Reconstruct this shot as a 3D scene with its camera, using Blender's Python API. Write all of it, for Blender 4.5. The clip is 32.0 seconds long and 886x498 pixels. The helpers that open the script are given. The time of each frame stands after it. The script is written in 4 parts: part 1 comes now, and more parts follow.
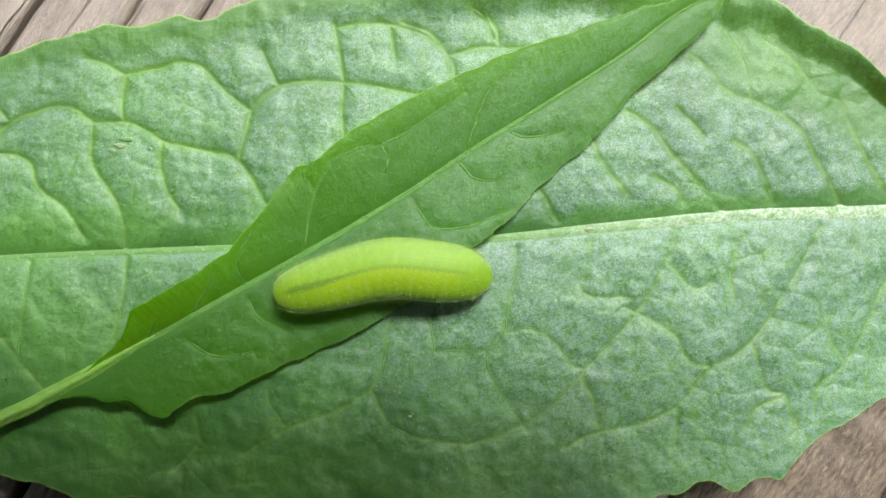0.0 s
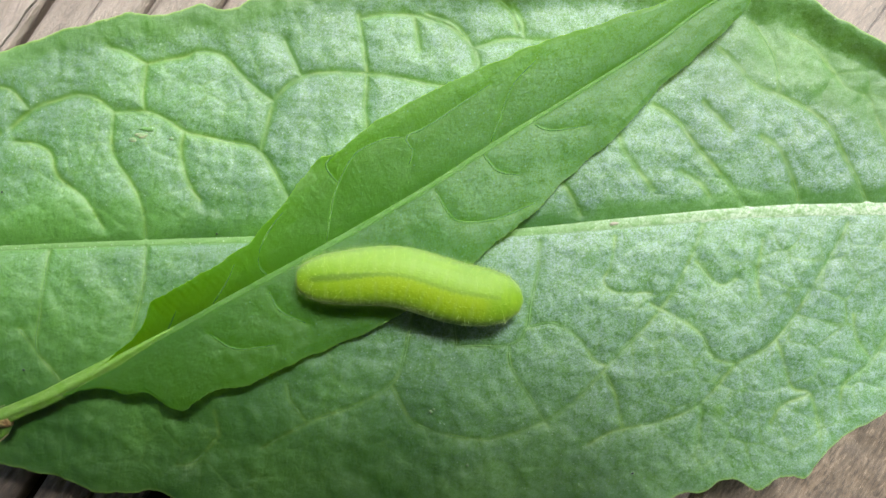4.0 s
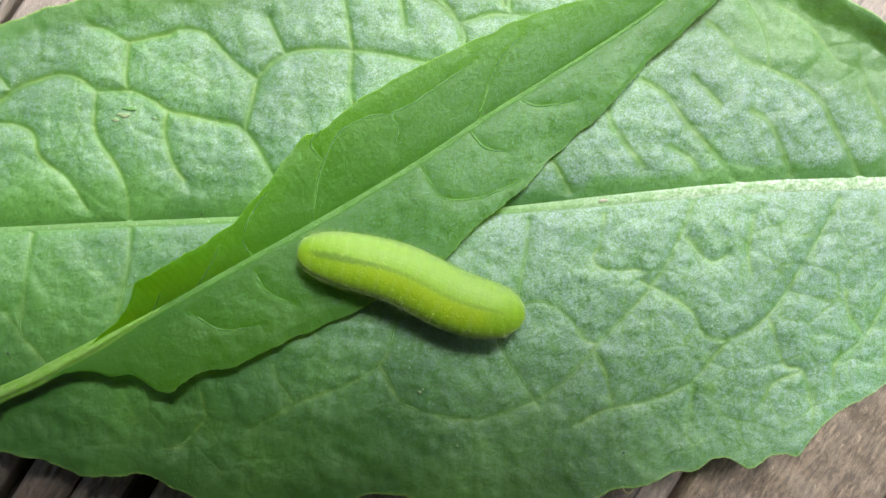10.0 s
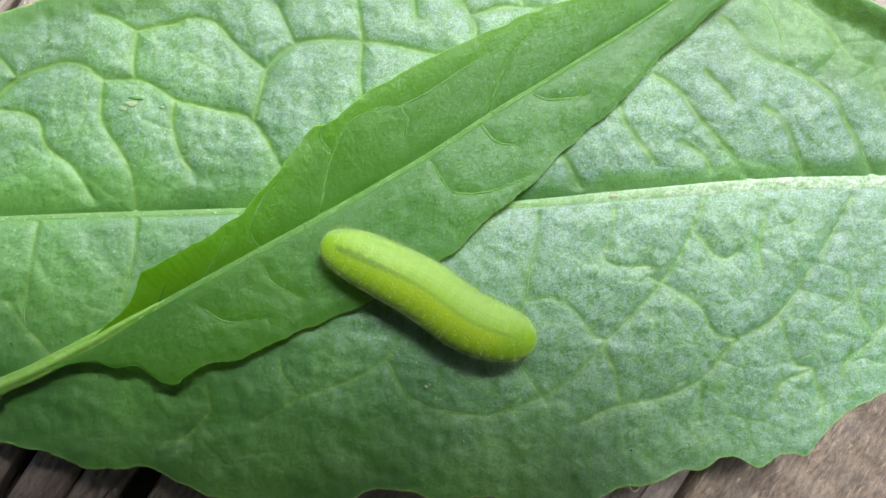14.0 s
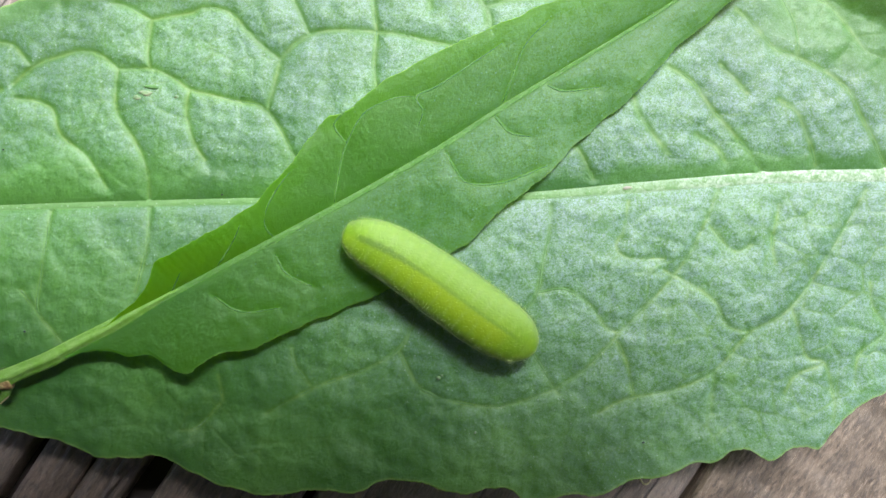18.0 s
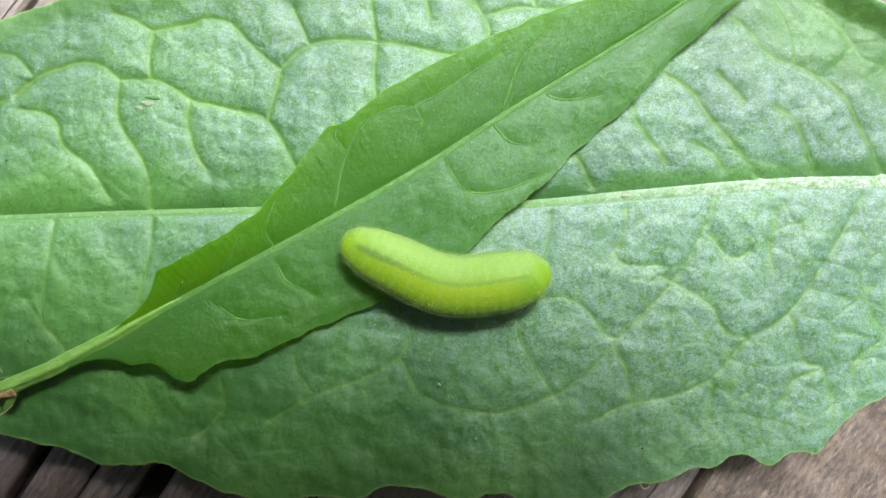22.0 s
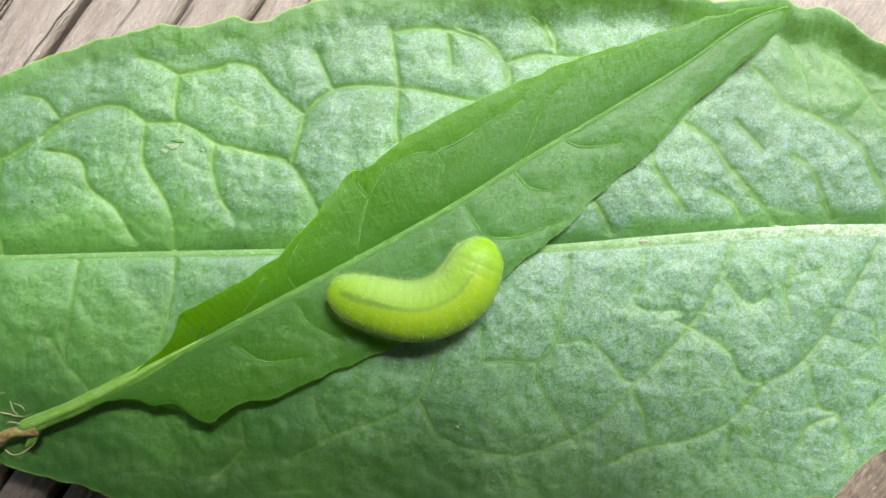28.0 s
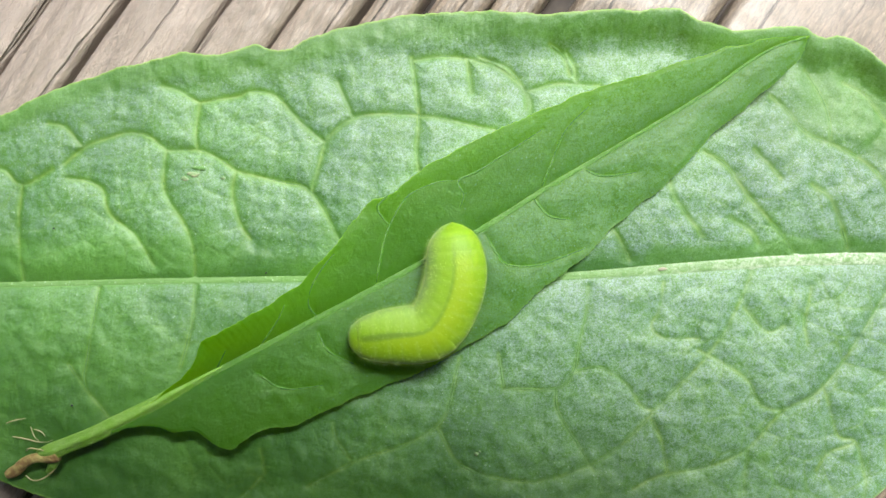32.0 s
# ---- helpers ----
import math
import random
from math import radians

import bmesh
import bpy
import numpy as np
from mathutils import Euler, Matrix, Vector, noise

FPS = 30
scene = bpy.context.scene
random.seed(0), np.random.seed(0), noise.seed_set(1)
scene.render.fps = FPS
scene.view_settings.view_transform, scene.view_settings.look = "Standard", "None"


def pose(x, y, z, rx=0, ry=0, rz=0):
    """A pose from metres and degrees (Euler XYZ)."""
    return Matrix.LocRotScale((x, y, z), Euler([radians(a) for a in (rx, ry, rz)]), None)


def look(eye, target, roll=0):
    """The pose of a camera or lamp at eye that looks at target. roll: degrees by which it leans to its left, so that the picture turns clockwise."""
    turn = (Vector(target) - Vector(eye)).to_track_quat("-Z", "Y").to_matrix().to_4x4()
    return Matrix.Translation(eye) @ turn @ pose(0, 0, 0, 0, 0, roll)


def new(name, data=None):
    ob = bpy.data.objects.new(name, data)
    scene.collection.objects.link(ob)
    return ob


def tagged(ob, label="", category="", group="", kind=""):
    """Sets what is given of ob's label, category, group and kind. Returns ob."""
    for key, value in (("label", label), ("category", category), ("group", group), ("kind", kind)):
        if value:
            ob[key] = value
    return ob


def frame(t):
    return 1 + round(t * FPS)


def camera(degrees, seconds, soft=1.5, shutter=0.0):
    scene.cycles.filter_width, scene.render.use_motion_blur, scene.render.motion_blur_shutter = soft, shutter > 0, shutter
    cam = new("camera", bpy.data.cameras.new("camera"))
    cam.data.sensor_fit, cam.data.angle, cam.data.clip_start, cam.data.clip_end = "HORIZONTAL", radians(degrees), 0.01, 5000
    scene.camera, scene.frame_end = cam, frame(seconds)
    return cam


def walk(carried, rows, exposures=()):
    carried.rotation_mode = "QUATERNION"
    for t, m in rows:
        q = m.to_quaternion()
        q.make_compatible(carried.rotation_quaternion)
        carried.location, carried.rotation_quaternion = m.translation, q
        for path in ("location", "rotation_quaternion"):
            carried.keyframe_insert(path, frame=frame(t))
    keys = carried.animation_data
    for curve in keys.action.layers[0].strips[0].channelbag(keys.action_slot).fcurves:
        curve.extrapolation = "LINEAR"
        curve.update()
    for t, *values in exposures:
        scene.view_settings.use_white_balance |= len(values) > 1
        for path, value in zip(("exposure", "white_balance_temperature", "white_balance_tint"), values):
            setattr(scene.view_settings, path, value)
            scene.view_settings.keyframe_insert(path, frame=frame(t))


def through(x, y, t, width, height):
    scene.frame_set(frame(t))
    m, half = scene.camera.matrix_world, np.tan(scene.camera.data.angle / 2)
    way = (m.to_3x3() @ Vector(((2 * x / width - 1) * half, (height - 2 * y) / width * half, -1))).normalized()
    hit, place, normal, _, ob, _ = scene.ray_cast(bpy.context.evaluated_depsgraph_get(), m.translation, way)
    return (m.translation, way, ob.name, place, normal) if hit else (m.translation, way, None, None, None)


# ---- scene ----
cam = camera(60.0, 32.0)
# seconds, eye in millimetres, turn about x, y and z in degrees: a camera held over the leaf, looking down
ROWS = [
    (0.0, 0.000, -0.000, 56.393, 0.346, -0.080, -0.000),
    (0.5, -0.367, -0.116, 56.429, 0.346, -0.084, 0.033),
    (1.0, -0.936, 0.053, 56.368, 0.358, -0.067, 0.169),
    (1.5, -1.161, -0.001, 56.284, 0.356, -0.058, 0.242),
    (2.0, -1.228, 0.074, 56.197, 0.354, -0.053, 0.238),
    (2.5, -1.086, 0.007, 56.043, 0.347, -0.037, 0.272),
    (3.0, -1.239, -0.172, 55.986, 0.345, -0.025, 0.380),
    (3.5, -1.586, -0.369, 55.928, 0.330, -0.032, 0.480),
    (5.5, -1.254, -0.417, 55.740, 0.085, -0.119, 0.507),
    (6.0, -1.202, -0.549, 55.734, 0.071, -0.126, 0.454),
    (6.5, -1.153, -0.558, 55.652, 0.054, -0.118, 0.498),
    (7.0, -1.066, -0.567, 55.638, 0.033, -0.129, 0.410),
    (7.5, -1.116, -0.739, 55.665, 0.000, -0.118, 0.461),
    (8.0, -0.947, -0.758, 55.429, -0.024, -0.100, 0.325),
    (8.5, -0.732, -0.909, 55.468, -0.064, -0.060, 0.260),
    (9.0, -0.596, -0.980, 55.362, -0.104, -0.032, 0.116),
    (9.5, -0.499, -1.229, 55.381, -0.146, -0.015, -0.046),
    (10.0, -0.664, -1.433, 55.295, -0.168, -0.018, 0.007),
    (10.5, -0.824, -1.551, 55.146, -0.179, -0.026, -0.007),
    (11.0, -0.810, -1.605, 55.070, -0.197, -0.048, 0.134),
    (11.5, -1.088, -1.722, 54.913, -0.190, -0.088, 0.217),
    (12.0, -1.225, -1.899, 54.955, -0.185, -0.109, 0.246),
    (12.5, -1.512, -1.907, 54.831, -0.189, -0.123, 0.326),
    (13.0, -1.502, -1.851, 54.890, -0.185, -0.134, 0.351),
    (13.5, -1.441, -1.754, 54.828, -0.190, -0.118, 0.449),
    (14.0, -1.337, -1.804, 54.841, -0.215, -0.123, 0.653),
    (14.5, -1.388, -2.034, 54.822, -0.207, -0.137, 0.966),
    (16.5, -1.929, -1.997, 54.876, -0.150, -0.066, 1.060),
    (17.0, -1.801, -2.073, 54.871, -0.163, -0.055, 1.047),
    (17.5, -1.942, -2.215, 54.799, -0.170, -0.033, 0.978),
    (18.0, -2.142, -2.454, 54.852, -0.194, -0.030, 0.998),
    (18.5, -2.234, -2.558, 54.777, -0.218, -0.022, 1.027),
    (19.0, -2.224, -2.651, 54.833, -0.265, -0.005, 0.988),
    (19.5, -2.048, -2.633, 54.805, -0.309, 0.008, 0.990),
    (20.0, -1.694, -2.622, 54.954, -0.333, 0.028, 0.924),
    (20.5, -1.668, -2.500, 55.102, -0.316, 0.053, 0.942),
    (21.0, -1.751, -2.155, 55.136, -0.289, 0.070, 0.879),
    (21.5, -1.820, -2.072, 55.289, -0.253, 0.058, 0.748),
    (22.0, -2.052, -1.873, 55.254, -0.238, 0.061, 0.760),
    (22.5, -2.020, -1.708, 55.283, -0.216, 0.071, 0.733),
    (23.0, -1.897, -1.508, 55.284, -0.190, 0.089, 0.690),
    (23.5, -2.141, -1.247, 55.280, -0.141, 0.129, 0.756),
    (24.0, -2.454, -1.017, 55.417, -0.112, 0.126, 0.875),
    (24.5, -2.729, -0.757, 55.342, -0.064, 0.123, 0.946),
    (25.0, -2.942, -0.705, 55.586, -0.007, 0.138, 1.015),
    (25.5, -2.911, -0.370, 55.499, 0.058, 0.129, 1.037),
    (26.0, -2.875, -0.145, 55.605, 0.107, 0.132, 1.038),
    (26.5, -3.316, 0.106, 55.547, 0.126, 0.150, 1.172),
    (28.5, -3.372, 0.710, 55.845, 0.363, 0.152, 1.300),
    (29.0, -3.432, 0.840, 55.807, 0.390, 0.162, 1.280),
    (29.5, -3.796, 1.039, 55.862, 0.394, 0.151, 1.320),
    (30.0, -4.123, 1.303, 55.954, 0.386, 0.153, 1.410),
    (30.5, -4.524, 1.597, 55.960, 0.380, 0.138, 1.450),
    (31.0, -4.457, 1.976, 56.013, 0.381, 0.154, 1.411),
    (31.5, -4.524, 2.191, 55.944, 0.404, 0.147, 1.423),
    (32.0, -4.752, 2.362, 55.997, 0.408, 0.175, 1.420),
]
MM = 0.001
walk(cam, [(t, pose(x * MM, y * MM, z * MM, rx, ry, rz)) for t, x, y, z, rx, ry, rz in ROWS], exposures=[(0.0, 0.06, 6650, 8), (6.0, 0.11, 6650, 8), (10.0, 0.13, 6550, 9), (13.0, 0.16, 6350, 12), (19.0, 0.20, 6150, 13), (24.0, 0.25, 6180, 13), (26.0, 0.25, 6400, 11), (29.0, 0.22, 6700, 8), (32.0, 0.19, 6800, 7)])

# ---- light: bright hazy sky with the sun high beyond the upper edge of the leaf ----
SUN_ELEVATION, SUN_AZIMUTH = 58.0, 25.0
world = bpy.data.worlds.new("sky")
scene.world = world
world.use_nodes = True
sky = world.node_tree.nodes.new("ShaderNodeTexSky")
sky.sky_type, sky.sun_disc = "NISHITA", False
sky.sun_elevation, sky.sun_rotation = radians(SUN_ELEVATION), radians(SUN_AZIMUTH)
sky.air_density, sky.dust_density, sky.ozone_density = 0.7, 8.0, 0.5
background = world.node_tree.nodes["Background"]
background.inputs["Strength"].default_value = 0.135
world.node_tree.links.new(sky.outputs["Color"], background.inputs["Color"])
sun = new("sun", bpy.data.lights.new("sun", "SUN"))
sun.data.energy, sun.data.angle, sun.data.color = 6.75, radians(17), (0.91, 0.95, 1.0)
sun.matrix_world = look((math.sin(radians(SUN_AZIMUTH)) * math.cos(radians(SUN_ELEVATION)), math.cos(radians(SUN_AZIMUTH)) * math.cos(radians(SUN_ELEVATION)), math.sin(radians(SUN_ELEVATION))), (0, 0, 0))


# ---- materials ----
class Nodes:
    """A material's node tree, written as nested calls. Vectors are in millimetres of the object's own space."""

    def __init__(self, name):
        self.material = bpy.data.materials.new(name)
        self.material.use_nodes = True
        self.tree = self.material.node_tree
        self.shader = self.tree.nodes["Principled BSDF"]
        self.output = self.tree.nodes["Material Output"]
        place = self.tree.nodes.new("ShaderNodeTexCoord")
        self.place = self.op("SCALE", place.outputs["Object"], scale=1000.0)

    def put(self, socket, value):
        if isinstance(value, bpy.types.NodeSocket):
            self.tree.links.new(value, socket)
        elif isinstance(value, (tuple, list)) and len(value) == 3 and socket.type == "RGBA":
            socket.default_value = (*value, 1)
        else:
            socket.default_value = value

    def op(self, kind, a, b=None, scale=None):
        n = self.tree.nodes.new("ShaderNodeVectorMath")
        n.operation = kind
        self.put(n.inputs[0], a)
        if b is not None:
            self.put(n.inputs[1], b)
        if scale is not None:
            self.put(n.inputs["Scale"], scale)
        return n.outputs["Vector"]

    def math(self, kind, a, b=0.0):
        n = self.tree.nodes.new("ShaderNodeMath")
        n.operation = kind
        self.put(n.inputs[0], a)
        self.put(n.inputs[1], b)
        return n.outputs[0]

    def attribute(self, name):
        n = self.tree.nodes.new("ShaderNodeAttribute")
        n.attribute_name = name
        return n.outputs["Fac"]

    def noise(self, scale, detail=3.0, rough=0.55, vector=None, distortion=0.0):
        n = self.tree.nodes.new("ShaderNodeTexNoise")
        self.put(n.inputs["Vector"], self.place if vector is None else vector)
        n.inputs["Scale"].default_value, n.inputs["Detail"].default_value = scale, detail
        n.inputs["Roughness"].default_value, n.inputs["Distortion"].default_value = rough, distortion
        return n.outputs["Fac"]

    def cells(self, scale, feature="F1", vector=None, out="Distance", randomness=1.0):
        n = self.tree.nodes.new("ShaderNodeTexVoronoi")
        n.feature = feature
        self.put(n.inputs["Vector"], self.place if vector is None else vector)
        n.inputs["Scale"].default_value, n.inputs["Randomness"].default_value = scale, randomness
        return n.outputs[out]

    def step(self, value, low, high, a=0.0, b=1.0):
        n = self.tree.nodes.new("ShaderNodeMapRange")
        n.interpolation_type = "SMOOTHSTEP"
        for k, v in zip((0, 1, 2, 3, 4), (value, low, high, a, b)):
            self.put(n.inputs[k], v)
        return n.outputs[0]

    def mix(self, fac, a, b, blend="MIX"):
        n = self.tree.nodes.new("ShaderNodeMix")
        n.data_type, n.blend_type = "RGBA", blend
        self.put(n.inputs["Factor"], fac)
        self.put(n.inputs["A"], a)
        self.put(n.inputs["B"], b)
        return n.outputs["Result"]

    def random(self):
        return self.tree.nodes.new("ShaderNodeObjectInfo").outputs["Random"]

    def bump(self, height, millimetres, strength=1.0, normal=None):
        n = self.tree.nodes.new("ShaderNodeBump")
        n.inputs["Strength"].default_value, n.inputs["Distance"].default_value = strength, millimetres * MM
        self.put(n.inputs["Height"], height)
        if normal is not None:
            self.put(n.inputs["Normal"], normal)
        return n.outputs["Normal"]

    def set(self, **values):
        for key, value in values.items():
            self.put(self.shader.inputs[key.replace("_", " ")], value)
        return self.material

    def thin(self, share, colour, normal=None):
        """Lets some of the light through, as a leaf does."""
        n = self.tree.nodes.new("ShaderNodeBsdfTranslucent")
        self.put(n.inputs["Color"], colour)
        if normal is not None:
            self.put(n.inputs["Normal"], normal)
        m = self.tree.nodes.new("ShaderNodeMixShader")
        self.put(m.inputs[0], share)
        self.tree.links.new(self.shader.outputs[0], m.inputs[1])
        self.tree.links.new(n.outputs[0], m.inputs[2])
        self.tree.links.new(m.outputs[0], self.output.inputs[0])


def leaf_surface(n, deep, light, bluish, bloom_sheen, ends, low):
    """The mottled green of a leaf: broad tones, bluish wax with sky sheen painted in, fine grain and pale dots. Returns
    colour, grain and dots.
    """
    broad = n.step(n.noise(0.09, 3.0), 0.35, 0.65)
    colour = n.mix(broad, deep, light)
    # sky sheen is painted in with the bluish wax: thick on the bulges, thin in the creases along the veins and towards
    # the lower left
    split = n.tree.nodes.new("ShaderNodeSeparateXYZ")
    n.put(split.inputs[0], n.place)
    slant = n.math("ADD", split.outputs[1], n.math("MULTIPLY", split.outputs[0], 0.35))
    sheen_slant = n.step(n.math("ADD", slant, n.math("MULTIPLY", n.noise(0.12, 2.0), 8.0)), -16.0, 4.0, low, 1.0)
    sheen_along = n.math("MULTIPLY", n.math("MULTIPLY", n.step(split.outputs[0], *ends), sheen_slant), bloom_sheen)
    open_blade = n.math("MULTIPLY", n.step(n.attribute("no_sheen"), 0.1, 0.9, 1.0, 0.2), sheen_along)
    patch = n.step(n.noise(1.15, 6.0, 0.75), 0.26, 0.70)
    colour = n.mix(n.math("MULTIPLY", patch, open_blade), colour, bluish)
    grain = n.noise(2.9, 5.0, 0.78)
    colour = n.mix(n.step(grain, 0.49, 0.66, 0.0, 0.9), colour, deep)
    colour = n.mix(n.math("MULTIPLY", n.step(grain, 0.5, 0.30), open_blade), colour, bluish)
    # tiny pores and pale dots all over
    pores = n.noise(8.5, 2.0, 0.6)
    colour = n.mix(n.math("MULTIPLY", n.step(pores, 0.51, 0.64), n.step(sheen_along, 0.1, 0.6, 0.20, 0.70)), colour, deep)
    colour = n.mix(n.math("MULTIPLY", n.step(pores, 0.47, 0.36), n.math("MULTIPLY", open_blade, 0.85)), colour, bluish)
    dots = n.cells(2.1)
    speck = n.math("MULTIPLY", n.step(dots, 0.06, 0.17, 1.0, 0.0), n.step(n.noise(0.9), 0.38, 0.60, 0.35, 1.0))
    speck = n.math("MULTIPLY", speck, n.step(open_blade, 0.05, 0.2))
    colour = n.mix(n.math("MULTIPLY", speck, 0.6), colour, (0.34, 0.47, 0.33))
    return colour, grain, speck


def leaf_material(name, deep, light, bluish, vein, gloss, bloom_sheen, coat, through_share, relief_scale, through, ends, low=1.0):
    n = Nodes(name)
    colour, grain, speck = leaf_surface(n, deep, light, bluish, bloom_sheen, ends, low)
    veins = n.attribute("vein")
    colour = n.mix(n.math("MULTIPLY", veins, n.step(n.noise(0.5), 0.35, 0.65, 0.10, 0.38)), colour, vein)
    colour = n.mix(n.attribute("rim"), colour, (0.30, 0.46, 0.09))
    broad_bump = n.bump(n.noise(0.8, 3.0, 0.6), 0.08 * relief_scale, 0.8)
    pebbles = n.bump(n.noise(6.5, 3.0, 0.65), 0.045 * relief_scale, 1.0, broad_bump)
    bumps = n.bump(grain, 0.07 * relief_scale, 1.0, broad_bump)
    rough = n.step(n.noise(2.2, 4.0, 0.7), 0.36, 0.64, gloss - 0.12, gloss + 0.14)
    n.set(Base_Color=colour, Roughness=rough, Normal=bumps, Specular_IOR_Level=0.5, Coat_Weight=coat, Coat_Roughness=0.45, Coat_Normal=pebbles)
    n.thin(through_share, through, bumps)
    return n.material


def vein_material(name, colour, pale, ends=None, edge=None):
    """A vein's or rib's skin; ends: where along the leaf it turns from the first colour to the second."""
    n = Nodes(name)
    split = n.tree.nodes.new("ShaderNodeSeparateXYZ")
    n.put(split.inputs[0], n.place)
    fac = n.step(n.noise(1.6, 3.0), 0.35, 0.65) if ends is None else n.step(split.outputs[0], *ends)
    c = n.mix(fac, colour, pale)
    grain = n.noise(3.2, 5.0, 0.75)
    c = n.mix(n.step(grain, 0.44, 0.62, 0.0, 0.7), c, colour)
    c = n.mix(n.step(n.noise(0.8, 4.0, 0.7), 0.45, 0.62, 0.0, 0.5 if edge else 0.12), c, (0.09, 0.22, 0.04))
    c = n.mix(n.step(n.cells(3.0), 0.1, 0.28, 0.4 if edge else 0.12, 0.0), c, (0.48, 0.58, 0.42))
    if edge is not None:
        # the flanks take the green of the blade, and a thin green line runs along the top
        crown = n.math("ADD", n.attribute("crown"), n.step(n.noise(1.4, 4.0, 0.7), 0.3, 0.7, -0.3, 0.3))
        c = n.mix(n.step(crown, 0.25, 0.8, 0.9, 0.0), c, edge)
        c = n.mix(n.step(crown, 0.97, 1.1, 0.0, 0.5), c, edge)
    n.set(Base_Color=c, Roughness=0.42, Normal=n.bump(grain, 0.12, 1.0), Specular_IOR_Level=0.6, Coat_Weight=0.0 if edge is None else 0.3, Coat_Roughness=0.45)
    n.thin(0.10, (0.30, 0.5, 0.05))
    return n.material


def wood_material():
    n = Nodes("weathered_wood")
    offset = n.tree.nodes.new("ShaderNodeCombineXYZ")
    n.put(offset.inputs[0], n.math("MULTIPLY", n.random(), 60.0))
    n.put(offset.inputs[1], n.math("MULTIPLY", n.random(), 37.0))
    shifted = n.op("ADD", n.place, offset.outputs[0])
    fibres = n.op("MULTIPLY", shifted, (0.055, 1.0, 1.0))
    short = n.op("MULTIPLY", shifted, (0.3, 1.0, 1.0))
    streak = n.noise(0.8, 6.0, 0.68, fibres, 0.4)
    fine = n.noise(3.6, 4.0, 0.7, short)
    colour = n.mix(n.step(streak, 0.3, 0.7), (0.050, 0.034, 0.019), (0.155, 0.112, 0.073))
    colour = n.mix(n.step(fine, 0.49, 0.60, 0.0, 0.85), colour, (0.022, 0.014, 0.008))
    colour = n.mix(n.step(fine, 0.44, 0.33, 0.0, 0.85), colour, (0.235, 0.178, 0.122))
    colour = n.mix(n.step(n.noise(0.18, 4.0), 0.5, 0.75, 0.0, 0.5), colour, (0.125, 0.098, 0.072))
    crack = n.step(n.cells(0.30, "DISTANCE_TO_EDGE", n.op("MULTIPLY", fibres, (0.5, 1.0, 1.0))), 0.0, 0.028, 1.0, 0.0)
    crack = n.math("MULTIPLY", crack, n.step(n.noise(0.35, 2.0, 0.5, fibres), 0.5, 0.62))
    colour = n.mix(n.math("MULTIPLY", crack, 0.85), colour, (0.02, 0.014, 0.010))
    # light on the upper boards is put into their colour: paler and plainer
    colour = n.mix(n.math("MULTIPLY", n.attribute("plank_light"), n.step(streak, 0.2, 0.7, 0.45, 0.85)), colour, (0.285, 0.245, 0.220))
    bumps = n.bump(streak, 0.45, 0.9)
    bumps = n.bump(fine, 0.24, 1.0, bumps)
    bumps = n.bump(n.noise(6.0, 3.0), 0.06, 0.8, bumps)
    bumps = n.bump(crack, -0.5, 1.0, bumps)
    return n.set(Base_Color=colour, Roughness=n.step(fine, 0.3, 0.7, 0.36, 0.56), Normal=bumps, Specular_IOR_Level=0.9, Specular_Tint=(1.0, 0.86, 0.68), Coat_Weight=0.7, Coat_Roughness=0.42)


def plain_material(name, a, b, scale, rough=0.6, relief=0.05):
    n = Nodes(name)
    f = n.noise(scale, 4.0)
    return n.set(Base_Color=n.mix(n.step(f, 0.3, 0.7), a, b), Roughness=rough, Normal=n.bump(f, relief, 0.8))


